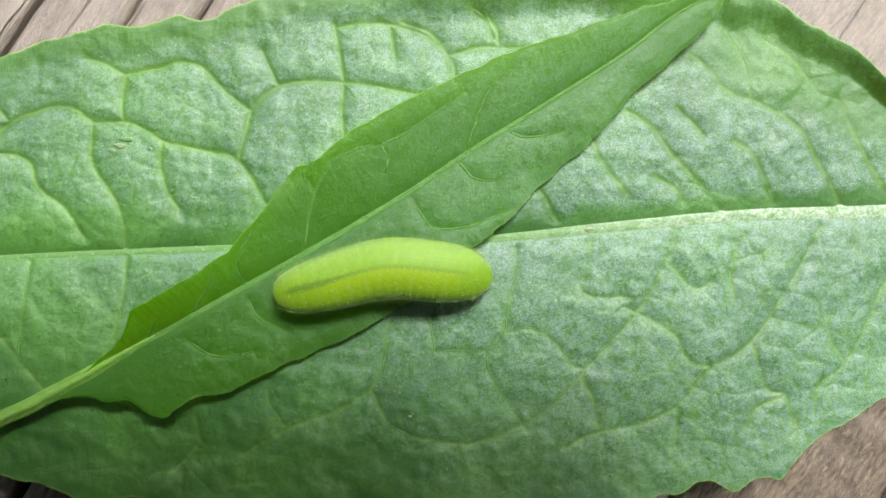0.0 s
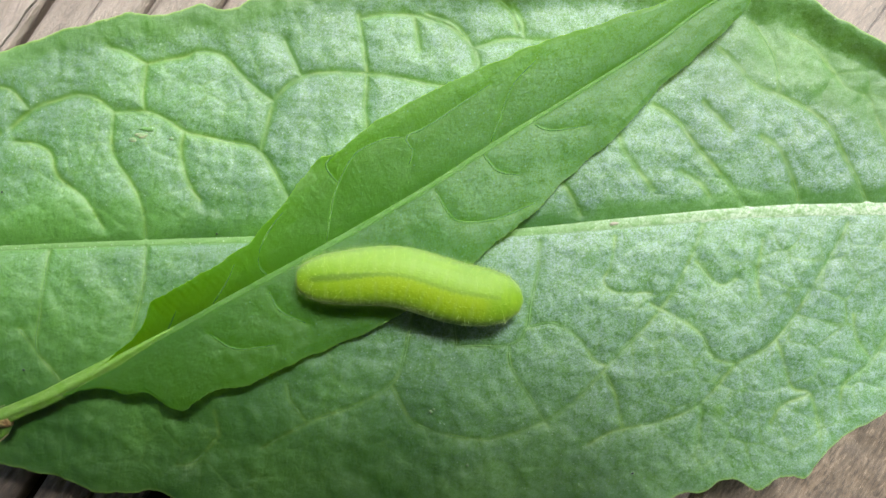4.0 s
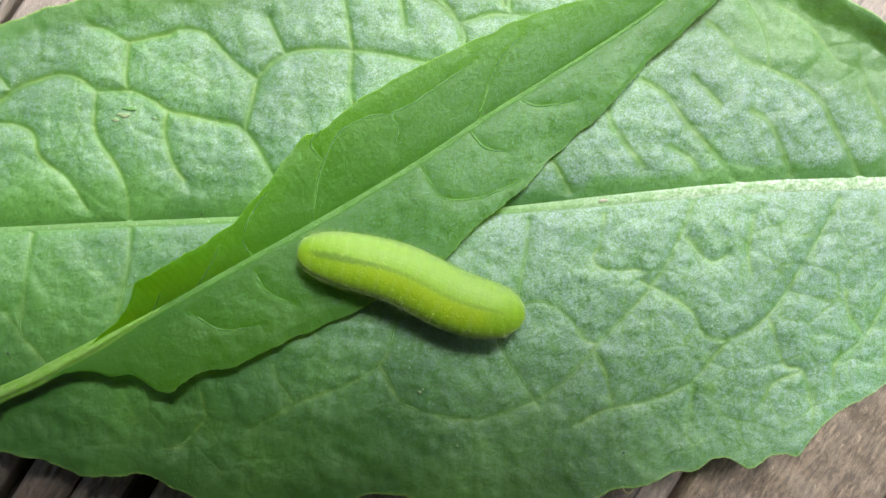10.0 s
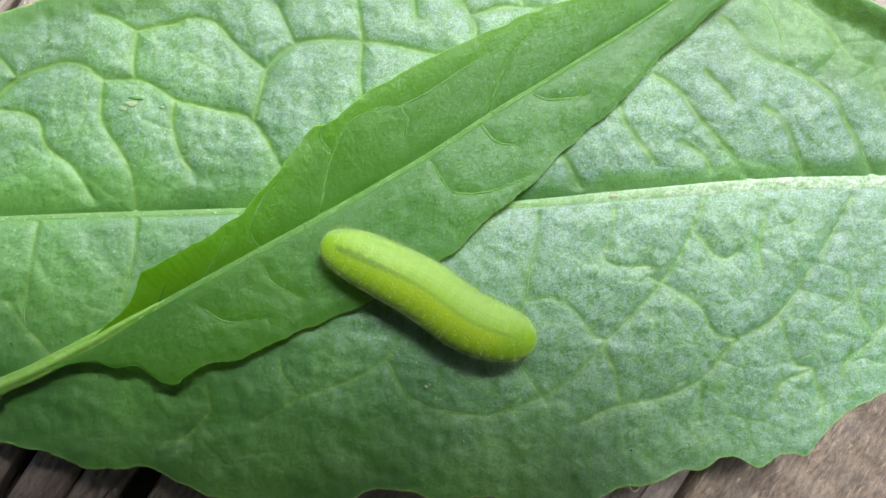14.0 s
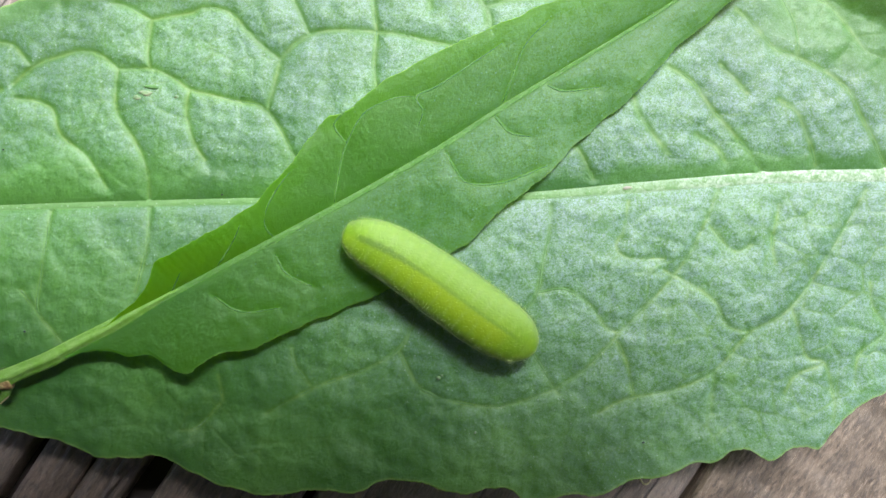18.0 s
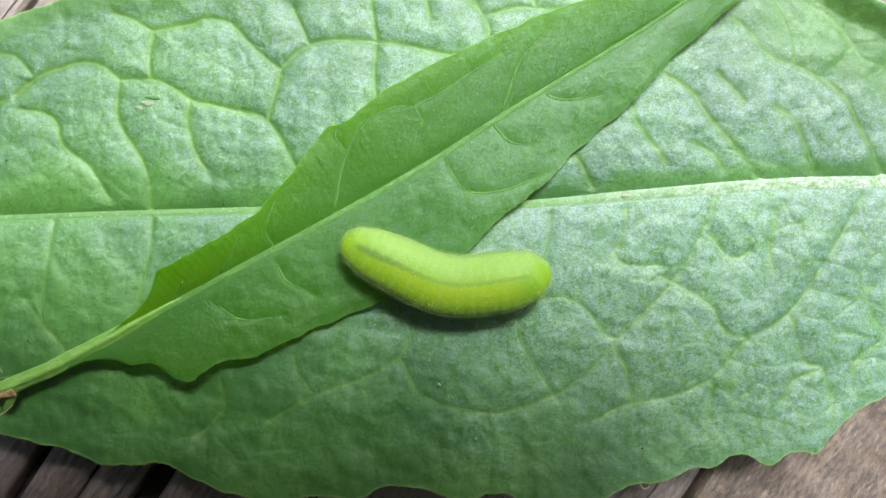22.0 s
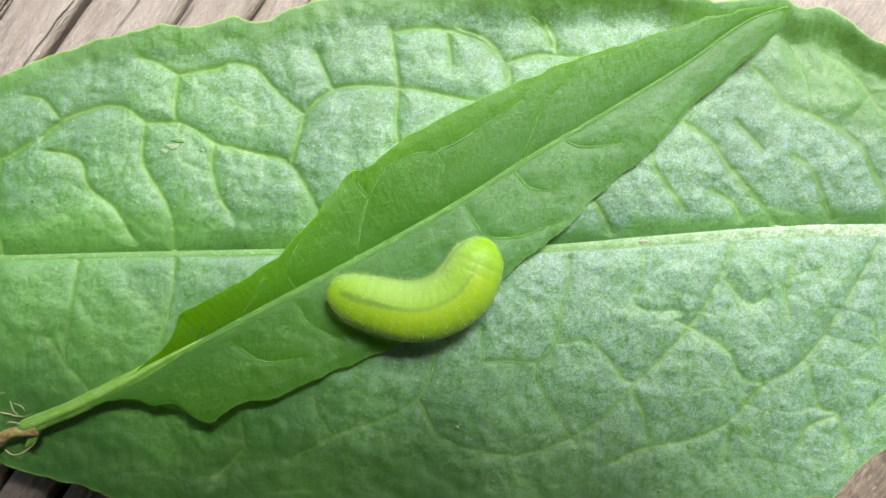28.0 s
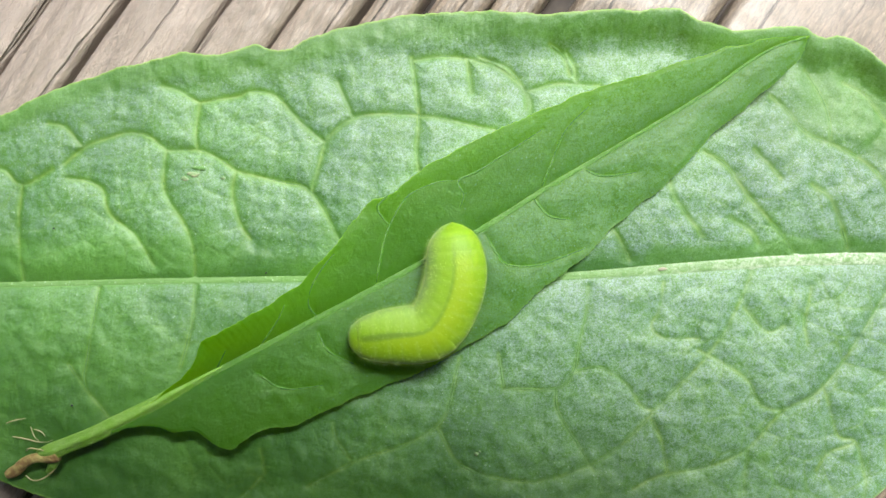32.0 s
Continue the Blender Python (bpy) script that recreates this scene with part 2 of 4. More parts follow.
def larva_material():
    n = Nodes("larva_skin")
    around, along = n.attribute("around"), n.attribute("along")
    colour = n.mix(n.step(n.noise(0.5, 4.0), 0.35, 0.65), (0.132, 0.260, 0.005), (0.165, 0.298, 0.012))
    # a yellow band right of the dark line along the back, and a paler left flank
    wave = n.math("ADD", around, n.step(n.noise(0.8, 3.0), 0.3, 0.7, -0.015, 0.015))
    band = n.math("MULTIPLY", n.step(wave, -0.34, -0.08), n.step(wave, -0.03, 0.03, 1.0, 0.0))
    band = n.math("MULTIPLY", band, n.step(along, 0.90, 0.80))
    colour = n.mix(n.math("MULTIPLY", band, n.step(along, 0.08, 0.45, 0.25, 0.70)), colour, (0.212, 0.315, 0.003))
    colour = n.mix(n.step(wave, 0.06, 0.42, 0.0, 0.85), colour, (0.185, 0.300, 0.082))
    # the dark line: broad and olive at the tapered end, thin further on
    width = n.step(along, 0.12, 0.42, 0.050, 0.022)
    line = n.step(n.math("DIVIDE", n.math("ABSOLUTE", n.math("SUBTRACT", wave, 0.012)), width), 0.2, 1.6, 1.0, 0.0)
    line = n.math("MULTIPLY", line, n.step(along, 0.2, 0.5, 0.68, 0.30))
    line = n.math("MULTIPLY", n.math("MULTIPLY", line, n.step(along, 0.86, 0.94, 1.0, 0.0)), n.step(along, 0.05, 0.10))
    colour = n.mix(line, colour, (0.056, 0.118, 0.010))
    # pale creases between the segments, and pale dots at the roots of the bristles
    ring = n.math("ABSOLUTE", n.math("SUBTRACT", n.math("FRACT", n.math("MULTIPLY", along, 14.0)), 0.5))
    ring = n.math("MULTIPLY", n.step(ring, 0.30, 0.5), n.step(n.math("ABSOLUTE", around), 0.02, 0.10, 0.0, 0.22))
    colour = n.mix(n.math("MULTIPLY", ring, n.step(along, 0.92, 0.80)), colour, (0.220, 0.335, 0.070))
    dots = n.step(n.cells(3.4), 0.08, 0.18, 0.35, 0.0)
    colour = n.mix(dots, colour, (0.36, 0.50, 0.18))
    bumps = n.bump(n.noise(0.9, 3.0), 0.10, 0.6)
    bumps = n.bump(n.noise(5.0, 3.0), 0.03, 0.8, bumps)
    n.set(Base_Color=colour, Roughness=0.55, Normal=bumps, Specular_IOR_Level=0.3, Subsurface_Weight=0.55, Subsurface_Radius=(0.9, 1.0, 0.2), Subsurface_Scale=0.0006, Sheen_Weight=0.15, Sheen_Roughness=0.4, Sheen_Tint=(0.8, 0.9, 0.55))
    return n.material


def bristle_material():
    n = Nodes("pale_bristle")
    n.set(Base_Color=n.mix(n.step(n.noise(2.0), 0.3, 0.7), (0.36, 0.52, 0.12), (0.55, 0.68, 0.28)), Roughness=0.4)
    n.thin(0.5, (0.55, 0.75, 0.20))
    return n.material


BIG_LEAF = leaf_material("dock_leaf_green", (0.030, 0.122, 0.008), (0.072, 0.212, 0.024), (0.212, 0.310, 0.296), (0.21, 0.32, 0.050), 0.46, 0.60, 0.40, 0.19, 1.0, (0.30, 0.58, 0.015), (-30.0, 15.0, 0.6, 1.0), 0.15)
SMALL_LEAF = leaf_material("young_leaf_green", (0.024, 0.118, 0.002), (0.046, 0.160, 0.004), (0.125, 0.260, 0.120), (0.11, 0.28, 0.018), 0.48, 0.95, 0.16, 0.50, 0.8, (0.50, 0.78, 0.0), (6.0, 38.0, 0.08, 1.0))
VEIN = vein_material("vein_green", (0.066, 0.190, 0.030), (0.115, 0.250, 0.065))
RIB = vein_material("rib_pale_green", (0.115, 0.250, 0.060), (0.40, 0.49, 0.36), (-2.0, 28.0), (0.075, 0.21, 0.03))
SMALL_VEIN = vein_material("young_vein_green", (0.046, 0.160, 0.006), (0.068, 0.195, 0.013))
SMALL_RIB = vein_material("young_rib_green", (0.050, 0.165, 0.007), (0.072, 0.200, 0.018))
STALK = vein_material("stalk_yellow_green", (0.13, 0.30, 0.025), (0.20, 0.37, 0.075))
WOOD = wood_material()
DARK_WOOD = plain_material("dark_wood", (0.02, 0.015, 0.012), (0.05, 0.038, 0.03), 0.4, 0.8)
STRAW = plain_material("dried_straw", (0.30, 0.28, 0.12), (0.46, 0.42, 0.24), 1.5, 0.6)
STUB = plain_material("dried_stub", (0.19, 0.115, 0.042), (0.36, 0.32, 0.11), 1.6, 0.7, 0.3)
SCAR = plain_material("pale_scar", (0.11, 0.22, 0.07), (0.22, 0.24, 0.13), 3.5, 0.55)
BLUSH = plain_material("pink_blemish", (0.24, 0.19, 0.15), (0.20, 0.28, 0.14), 2.5, 0.5)
GRIT = plain_material("dark_grit", (0.015, 0.02, 0.012), (0.04, 0.04, 0.03), 3.0, 0.6)
HAIR = bristle_material()
SKIN = larva_material()


# ---- mesh helpers ----
def curve_through(points):
    """A smooth function through (x, y) stations."""
    xs, ys = (np.array(c, float) for c in zip(*points))
    slopes = np.gradient(ys, xs)

    def f(x):
        x = np.asarray(x, float)
        k = np.clip(np.searchsorted(xs, x) - 1, 0, len(xs) - 2)
        h = xs[k + 1] - xs[k]
        u = np.clip((x - xs[k]) / h, 0, 1)
        return ((2 * u**3 - 3 * u**2 + 1) * ys[k] + (u**3 - 2 * u**2 + u) * h * slopes[k] + (3 * u**2 - 2 * u**3) * ys[k + 1] + (u**3 - u**2) * h * slopes[k + 1])

    return f


def ease(x, a, b):
    u = np.clip((x - a) / (b - a), 0, 1)
    return u * u * (3 - 2 * u)


def spline(points, count):
    """Points at even steps along a smooth line through the given ones."""
    p = np.array(points, float)
    p = np.vstack([2 * p[0] - p[1], p, 2 * p[-1] - p[-2]])
    out = []
    for k in range(1, len(p) - 2):
        for u in np.linspace(0, 1, 16, endpoint=False):
            a, b, c, d = p[k - 1:k + 3]
            out.append(0.5 * (2 * b + (c - a) * u + (2 * a - 5 * b + 4 * c - d) * u**2 + (3 * b - a - 3 * c + d) * u**3))
    out = np.array(out + [p[-2]])
    s = np.concatenate([[0], np.cumsum(np.linalg.norm(np.diff(out, axis=0), axis=1))])
    even = np.linspace(0, s[-1], count)
    return np.stack([np.interp(even, s, out[:, k]) for k in range(out.shape[1])], 1)


def mesh_from(name, vertices, faces, material, smooth=True, attributes=()):
    me = bpy.data.meshes.new(name)
    me.from_pydata((np.asarray(vertices, float) * MM).tolist(), [], faces if isinstance(faces, list) else faces.tolist())
    me.materials.append(material)
    if smooth:
        me.polygons.foreach_set("use_smooth", np.ones(len(me.polygons), bool))
    for key, values in attributes:
        me.attributes.new(key, "FLOAT", "POINT").data.foreach_set("value", np.asarray(values, np.float32))
    me.update()
    return me


def part(name, mesh, parent, label=""):
    ob = new(name, mesh)
    ob.parent = parent
    return tagged(ob, label)


def grid_faces(nu, nv, start=0):
    i, j = np.meshgrid(np.arange(nu - 1), np.arange(nv - 1), indexing="ij")
    a = (i * nv + j).ravel() + start
    return np.stack([a, a + nv, a + nv + 1, a + 1], 1)


def tube(path, radii, sides=8, flat=1.0, flute=0.0):
    """Vertices and faces of a closed tapering tube along a path."""
    path, radii = np.asarray(path, float), np.asarray(radii, float)
    t = np.gradient(path, axis=0)
    t /= np.linalg.norm(t, axis=1)[:, None] + 1e-9
    side = np.cross(t, np.array((0, 0, 1.0)))
    side /= np.linalg.norm(side, axis=1)[:, None] + 1e-9
    top = np.cross(side, t)
    a = np.linspace(0, 2 * math.pi, sides, endpoint=False)
    ridges = (1 + flute * np.cos(5 * a - 1.2))[None, :, None]
    v = path[:, None] + radii[:, None, None] * ridges * (np.cos(a)[None, :, None] * side[:, None] + flat * np.sin(a)[None, :, None] * top[:, None])
    n = len(path)
    faces = [(i * sides + j, i * sides + (j + 1) % sides, (i + 1) * sides + (j + 1) % sides, (i + 1) * sides + j) for i in range(n - 1) for j in range(sides)]
    faces += [tuple(range(sides))[::-1], tuple((n - 1) * sides + j for j in range(sides))]
    return v.reshape(-1, 3), faces


def ripple(x, y, scale, seed):
    """A cheap smooth wobble between about -1 and 1."""
    r = np.random.RandomState(seed)
    total = 0.0
    for _ in range(6):
        a, k, p = r.uniform(0, 6.28), r.uniform(0.6, 1.6) / scale, r.uniform(0, 6.28)
        total = total + np.sin((np.cos(a) * x + np.sin(a) * y) * k * 6.28 + p)
    return total / 3.0


def rough_noise(x, y, size, seed):
    """Smooth lattice noise between -1 and 1, with lumps of about that size, on a turned lattice."""
    table = np.random.RandomState(seed).uniform(-1, 1, (128, 128))
    u, v = (0.8 * x + 0.6 * y) / size, (-0.6 * x + 0.8 * y) / size
    i, j = np.floor(u).astype(int), np.floor(v).astype(int)
    a, b = u - i, v - j
    a, b = a * a * (3 - 2 * a), b * b * (3 - 2 * b)
    at = lambda p, q: table[(i + p) % 128, (j + q) % 128]
    return (at(0, 0) * (1 - a) + at(1, 0) * a) * (1 - b) + (at(0, 1) * (1 - a) + at(1, 1) * a) * b


def vein_distance(x, y, veins):
    """The distance of each place to the nearest vein."""
    best = np.full(x.shape, 9.0, np.float32)
    xf, yf = x.astype(np.float32), y.astype(np.float32)
    for vein in veins:
        line = spline(vein, 5 * len(vein))
        (x0, y0), (x1, y1) = line.min(0) - 3, line.max(0) + 3
        near = np.nonzero((xf > x0) & (xf < x1) & (yf > y0) & (yf < y1))
        px, py, d = xf[near], yf[near], best[near]
        for (ax, ay), (bx, by) in zip(line[:-1], line[1:]):
            dx, dy = bx - ax, by - ay
            u = np.clip(((px - ax) * dx + (py - ay) * dy) / (dx * dx + dy * dy + 1e-9), 0, 1)
            d = np.minimum(d, np.hypot(px - ax - u * dx, py - ay - u * dy))
        best[near] = d
    return best


def puff(x, w):
    """How strongly the blade bulges between its veins: less on its lower side near the tip and on the upper side near the base."""
    low = ease(-w, 0, 0.25)
    base = ease(x, 0, 14)
    return (1 - low) * (0.85 - 0.35 * base) + low * (0.42 + 0.25 * base)


def cell_edges(x, y, size, seed):
    """The distance of each place from the border of its cell in an uneven net."""
    r = np.random.RandomState(seed)
    jitter = r.uniform(0.08, 0.92, (64, 64, 2))
    u = x / size + 0.35 * rough_noise(x, y, 1.6 * size, seed + 1)
    v = y / size + 0.35 * rough_noise(x, y, 1.6 * size, seed + 2)
    i, j = np.floor(u).astype(int), np.floor(v).astype(int)
    first, second = np.full(x.shape, 9.0), np.full(x.shape, 9.0)
    for di in (-1, 0, 1):
        for dj in (-1, 0, 1):
            seat = jitter[(i + di) % 64, (j + dj) % 64]
            d = np.hypot(i + di + seat[..., 0] - u, j + dj + seat[..., 1] - v)
            second = np.minimum(second, np.maximum(first, d))
            first = np.minimum(first, d)
    return (second - first) * 0.5 * size


def relief(x, y, pillow):
    """The small unevenness of the blade."""
    return 0.18 * pillow * rough_noise(x, y, 0.75, 5) + 0.30 * pillow * rough_noise(x, y, 1.7, 8) + 0.10 * rough_noise(x, y, 5.0, 9)


def blade_mesh(name, material, x0, x1, nu, nv, mid, upper, lower, height, veins, thick, pillow, calm=0.0, net=(2.3, 0.04)):
    """A leaf blade: a puckered sheet between two edge lines, with its underside and its cut rim."""

    def sheet(nu, nv):
        s = np.linspace(0, 1, nu)
        x = (x0 + (x1 - x0) * s)[:, None] + np.zeros((1, nv))
        w = np.linspace(-1, 1, nv)[None, :] + np.zeros((nu, 1))
        m = mid(x)
        teeth = 0.07 * ripple(x, 0 * x, 1.7, 31) + 0.03 * ripple(x, 0 * x, 0.6, 32)
        y = m + np.where(w > 0, w * (upper(x) + teeth - m), -w * (lower(x) + teeth[::-1] - m))

        return x, y, w

    x, y, w = sheet(nu, nv)
    stations = np.linspace(x0, x1, 24)
    d = vein_distance(x, y, veins + [np.stack([stations, mid(stations)], 1)])
    edge = 1 - ease(np.abs(w), 0.86, 1.0)
    small = cell_edges(x, y, net[0], 71)
    tiny = cell_edges(x, y, 0.45 * net[0], 72)
    net_edge = edge * ease(np.abs(y - mid(x)), 0.4, 1.8) * (0.55 + 0.45 * rough_noise(x, y, 6.0, 73) + 0.7 * ease(x, 6, 24) * (w < 0) * (1 - (calm > 0)))
    z = height(x, y, w) + net_edge * net[1] * ((1 - np.exp(-((small / 0.22) ** 1.2))) + 0.35 * (1 - np.exp(-((tiny / 0.14) ** 1.2))))
    z = z + edge * pillow * puff(x, w) * (1 - np.exp(-((d / 0.6) ** 1.1)) - 0.5) + relief(x, y, pillow) * (1 - calm * ease(w, 0.0, 0.3)) * ease(np.abs(y - mid(x)), 0.3, 1.8)
    v = np.stack([x, y, z], 2).reshape(-1, 3)
    faces = [grid_faces(nu, nv)]
    vein = np.maximum(np.exp(-((d / 0.13) ** 2)), 0.38 * net_edge * np.exp(-((small / 0.07) ** 2))).ravel()
    # bluish sheen is also kept out of the colour along the veins
    no_sheen = (np.exp(-((d / 0.33) ** 2)) * (1 - 0.45 * ease(-w, 0.0, 0.1))).ravel()
    rim = ease(np.abs(w), 0.988, 0.999).ravel() * 0.5
    no_sheen = np.maximum(no_sheen, 0.45 * (net_edge * np.exp(-((small / 0.12) ** 2))).ravel())
    # painted sheen is left out where the blade turns away: rib trough, fold, rim
    rise = np.where(w > 0, y - mid(x), 9.0)
    no_sheen = np.maximum(no_sheen, (calm * 1.6 * ease(w, 0.0, 0.06) * ease(x, 48, 18)).ravel())
    no_sheen = np.maximum(no_sheen, ((calm == 0) * ease(rise + 0.5 * rough_noise(x, y, 1.1, 15), 2.2, 0.9) * ease(x, -6, 8)).ravel())
    no_sheen = np.maximum(no_sheen, (0.75 * (calm == 0) * ease(rise + 1.2 * rough_noise(x, y, 1.6, 17), 6.0, 1.2) * ease(x, 4, -8)).ravel())
    no_sheen = np.maximum(no_sheen, ease(w, 0.84, 0.96).ravel())
    no_sheen = np.maximum(no_sheen, ((calm == 0) * ease(w + 0.10 * rough_noise(x, y, 2.0, 16), 0.25, 0.78) * ease(x, 10, 24)).ravel())
    # rim: the border, once more, a little lower
    border = np.concatenate([np.arange(nu) * nv, (nu - 1) * nv + np.arange(1, nv), (np.arange(nu - 2, -1, -1)) * nv + nv - 1, np.arange(nv - 2, 0, -1)])
    start = len(v)
    low = v[border] - (0, 0, thick)
    v = np.vstack([v, low])
    k = np.arange(len(border))
    nxt = (k + 1) % len(border)
    faces.append(np.stack([border[nxt], border[k], start + k, start + nxt], 1))
    rest = len(v) - len(vein)
    me = mesh_from(name, v, np.vstack(faces), material, True, (("vein", np.concatenate([vein, np.zeros(rest)])), ("no_sheen", np.concatenate([no_sheen, np.zeros(rest)])), ("rim", np.concatenate([rim, np.full(len(border), 0.8), np.zeros(rest - len(border))]))))

    def surface(px, py):
        px, py = np.asarray(px, float), np.asarray(py, float)
        m = mid(px)
        pw = np.where(py > m, (py - m) / (upper(px) - m), -(py - m) / (lower(px) - m))
        pw = np.clip(pw, -1, 1)
        return height(px, py, pw) + 0.4 * net[1] - 0.5 * pillow * puff(px, pw) * (1 - ease(np.abs(pw), 0.86, 1.0)) + relief(px, py, pillow) * (1 - calm * ease(pw, 0.0, 0.3)) * ease(np.abs(py - m), 0.3, 1.8)

    def top(px, py):
        px, py = np.array([px], float), np.array([py], float)
        near = vein_distance(px, py, veins + [np.stack([stations, mid(stations)], 1)])
        return float((surface(px, py) + 0.8 * net[1] + pillow * (1 - np.exp(-((near / 0.6) ** 1.1))))[0])

    return me, surface, top


# ---- the wooden deck: grooved, weathered boards ----
GRAIN = 57.0
deck = tagged(new("deck"), "weathered grey-brown grooved wooden deck boards", "deck", kind="structure")
deck.matrix_basis = pose(0, 0, -1.2 * MM, 0, 0, GRAIN)
# each groove's distance from the middle, and half its width
GROOVES = [(-112, 0.2), (-98, 0.2), (-85, 0.3), (-72, 0.2), (-60, 0.3), (-50, 0.2), (-40.8, 0.12), (-36.1, 0.32), (-29.5, 0.15), (-25.0, 0.08), (-20.8, 0.28), (-17.0, 0.38), (-13.0, 0.06),
           (-8.9, 0.85), (1.7, 0.3), (24.6, 0.3), (38, 0.2), (50, 0.3), (62, 0.2), (74, 0.2), (86, 0.3), (99, 0.2), (112, 0.2)]


def plank_mesh(a, b, seed):
    xs = np.concatenate([np.linspace(-190, -62, 24), np.linspace(-60, 60, 240), np.linspace(62, 190, 24)])
    # profile from one groove to the next; y runs against the grooves' distances
    lo, hi = -(b[0] - b[1]), -(a[0] + a[1])
    prof = np.array([lo, lo, lo + 0.14, lo + 0.45, *np.linspace(lo + 0.9, hi - 0.9, 13), hi - 0.45, hi - 0.14, hi, hi])
    drop = np.array([-3.0, -0.75, -0.25, -0.06, *np.zeros(13), -0.06, -0.25, -0.75, -3.0])
    x, y = np.meshgrid(xs, prof, indexing="ij")
    inner = (drop > -2)[None, :]
    z = drop[None, :] + inner * (0.10 * ripple(x * 0.12, y, 1.6, seed) + 0.06 * ripple(x * 0.3, y, 0.7, seed + 50) + 0.05 * ripple(x, y, 9, seed + 9))
    y = y + 0.12 * ripple(x * 0.2, y * 0, 3.0, seed + 3) * ((y < lo + 0.5) | (y > hi - 0.5))
    v = np.stack([x, y, z], 2).reshape(-1, 3)
    # painted brightness of each board, set by where light and shade fall
    plank_light = float(np.interp(0.5 * (a[0] + b[0]), (-50, -30, -22, -15, -5, 5, 16, 24, 33, 60), (1.0, 1.0, 0.7, 0.25, 0.2, 0.4, 0.5, 0.2, 0.0, 0.5)))
    return mesh_from("plank", v, grid_faces(len(xs), len(prof)), WOOD, True, (("plank_light", np.full(len(v), plank_light)),))


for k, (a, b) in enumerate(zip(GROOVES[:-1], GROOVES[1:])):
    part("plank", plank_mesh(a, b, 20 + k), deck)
bed_v = [(x, y, z) for x in (-190, 190) for y in (-113, 113) for z in (-9, -2.6)]
bed = part("joist", mesh_from("joist", bed_v, [(0, 1, 3, 2), (4, 6, 7, 5), (0, 4, 5, 1), (2, 3, 7, 6), (1, 5, 7, 3), (0, 2, 6, 4)], DARK_WOOD, False), deck, "dark shaded timber under the boards")

ground_v = [(x, y, -10) for x, y in ((-40000, -40000), (40000, -40000), (40000, 40000), (-40000, 40000))]
tagged(new("ground", mesh_from("ground", ground_v, [(0, 1, 2, 3)], DARK_WOOD, False)), "dark wooden ground around the boards", "ground", kind="structure")


# ---- unseen dark panels, added overhead and behind the eye to block light from the leaves ----
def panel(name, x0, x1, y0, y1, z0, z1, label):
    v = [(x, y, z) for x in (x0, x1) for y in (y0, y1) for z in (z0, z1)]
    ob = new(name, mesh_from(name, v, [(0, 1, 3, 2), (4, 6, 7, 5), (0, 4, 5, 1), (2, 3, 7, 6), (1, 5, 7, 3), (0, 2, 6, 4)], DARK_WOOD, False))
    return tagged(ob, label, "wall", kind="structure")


# stand in for the shade of the camera and whoever holds it
panel("shade_panel_top", -95, 34, -72, 24.0, 62, 82, "unseen dark panel added overhead to shade the leaves")
panel("shade_panel_back", -95, 34, -92, -72.5, -9, 82, "unseen dark panel added behind the eye to block the sky")

# ---- the big leaf ----
VEINS_UPPER_LEFT = [
    [(-12.0, 3.1), (-14.0, 6.4), (-16.3, 7.1), (-19.2, 7.7)],
    [(-14.0, 6.4), (-13.6, 7.9), (-13.1, 9.8), (-12.3, 10.8), (-10.9, 11.7), (-8.6, 11.9), (-5.5, 11.7), (-1.6, 11.0)],
    [(-13.1, 9.8), (-14.7, 11.0), (-16.1, 12.5), (-17.0, 13.1), (-18.4, 13.2), (-19.0, 12.9), (-20.5, 12.6), (-21.8, 12.3)],
    [(-19.2, 7.7), (-20.5, 8.6), (-21.9, 9.1), (-24.0, 9.0)],
    [(-19.2, 7.7), (-19.4, 6.2), (-18.9, 4.2), (-18.2, 3.1)],
    [(-24.0, 9.0), (-24.1, 6.3), (-22.8, 4.2), (-22.1, 2.3), (-22.1, 0.4)],
    [(-24.0, 9.0), (-25.1, 9.9), (-26.5, 10.2), (-27.8, 9.8), (-29.4, 9.2), (-30.9, 7.9)],
]
VEINS_UPPER_FAR_LEFT = [
    [(-30.6, 6.9), (-29.4, 6.8), (-28.3, 6.2), (-27.8, 4.6), (-26.1, 3.1), (-24.9, 1.1)],
    [(-21.8, 12.3), (-23.2, 13.1), (-24.3, 13.4)],
    [(-21.8, 12.3), (-22.0, 10.4), (-21.9, 9.1)],
    [(-7.4, 15.8), (-7.0, 13.5), (-6.8, 11.7), (-6.9, 9.6), (-6.7, 8.1)],
    [(-7.2, 15.6), (-5.5, 15.9), (-3.6, 15.8), (-1.6, 15.3), (-0.1, 14.3), (0.7, 13.3), (0.9, 12.0)],
    [(0.7, 13.7), (2.6, 14.3), (5.6, 14.2)],
    [(3.2, 16.4), (3.8, 15.5), (3.9, 14.5)],
    [(-12.4, 14.0), (-11.6, 12.3), (-11.3, 11.6)],
    [(-3.6, 15.8), (-3.3, 14.1), (-3.2, 13.5)],
    [(-33.8, 6.4), (-34.1, 3.6), (-34.0, -0.3)],
    [(-29.8, 9.2), (-30.9, 10.4), (-32.1, 10.7)],
    [(-36.7, 7.7), (-35.1, 7.4), (-33.8, 6.4), (-31.7, 7.5)],
]
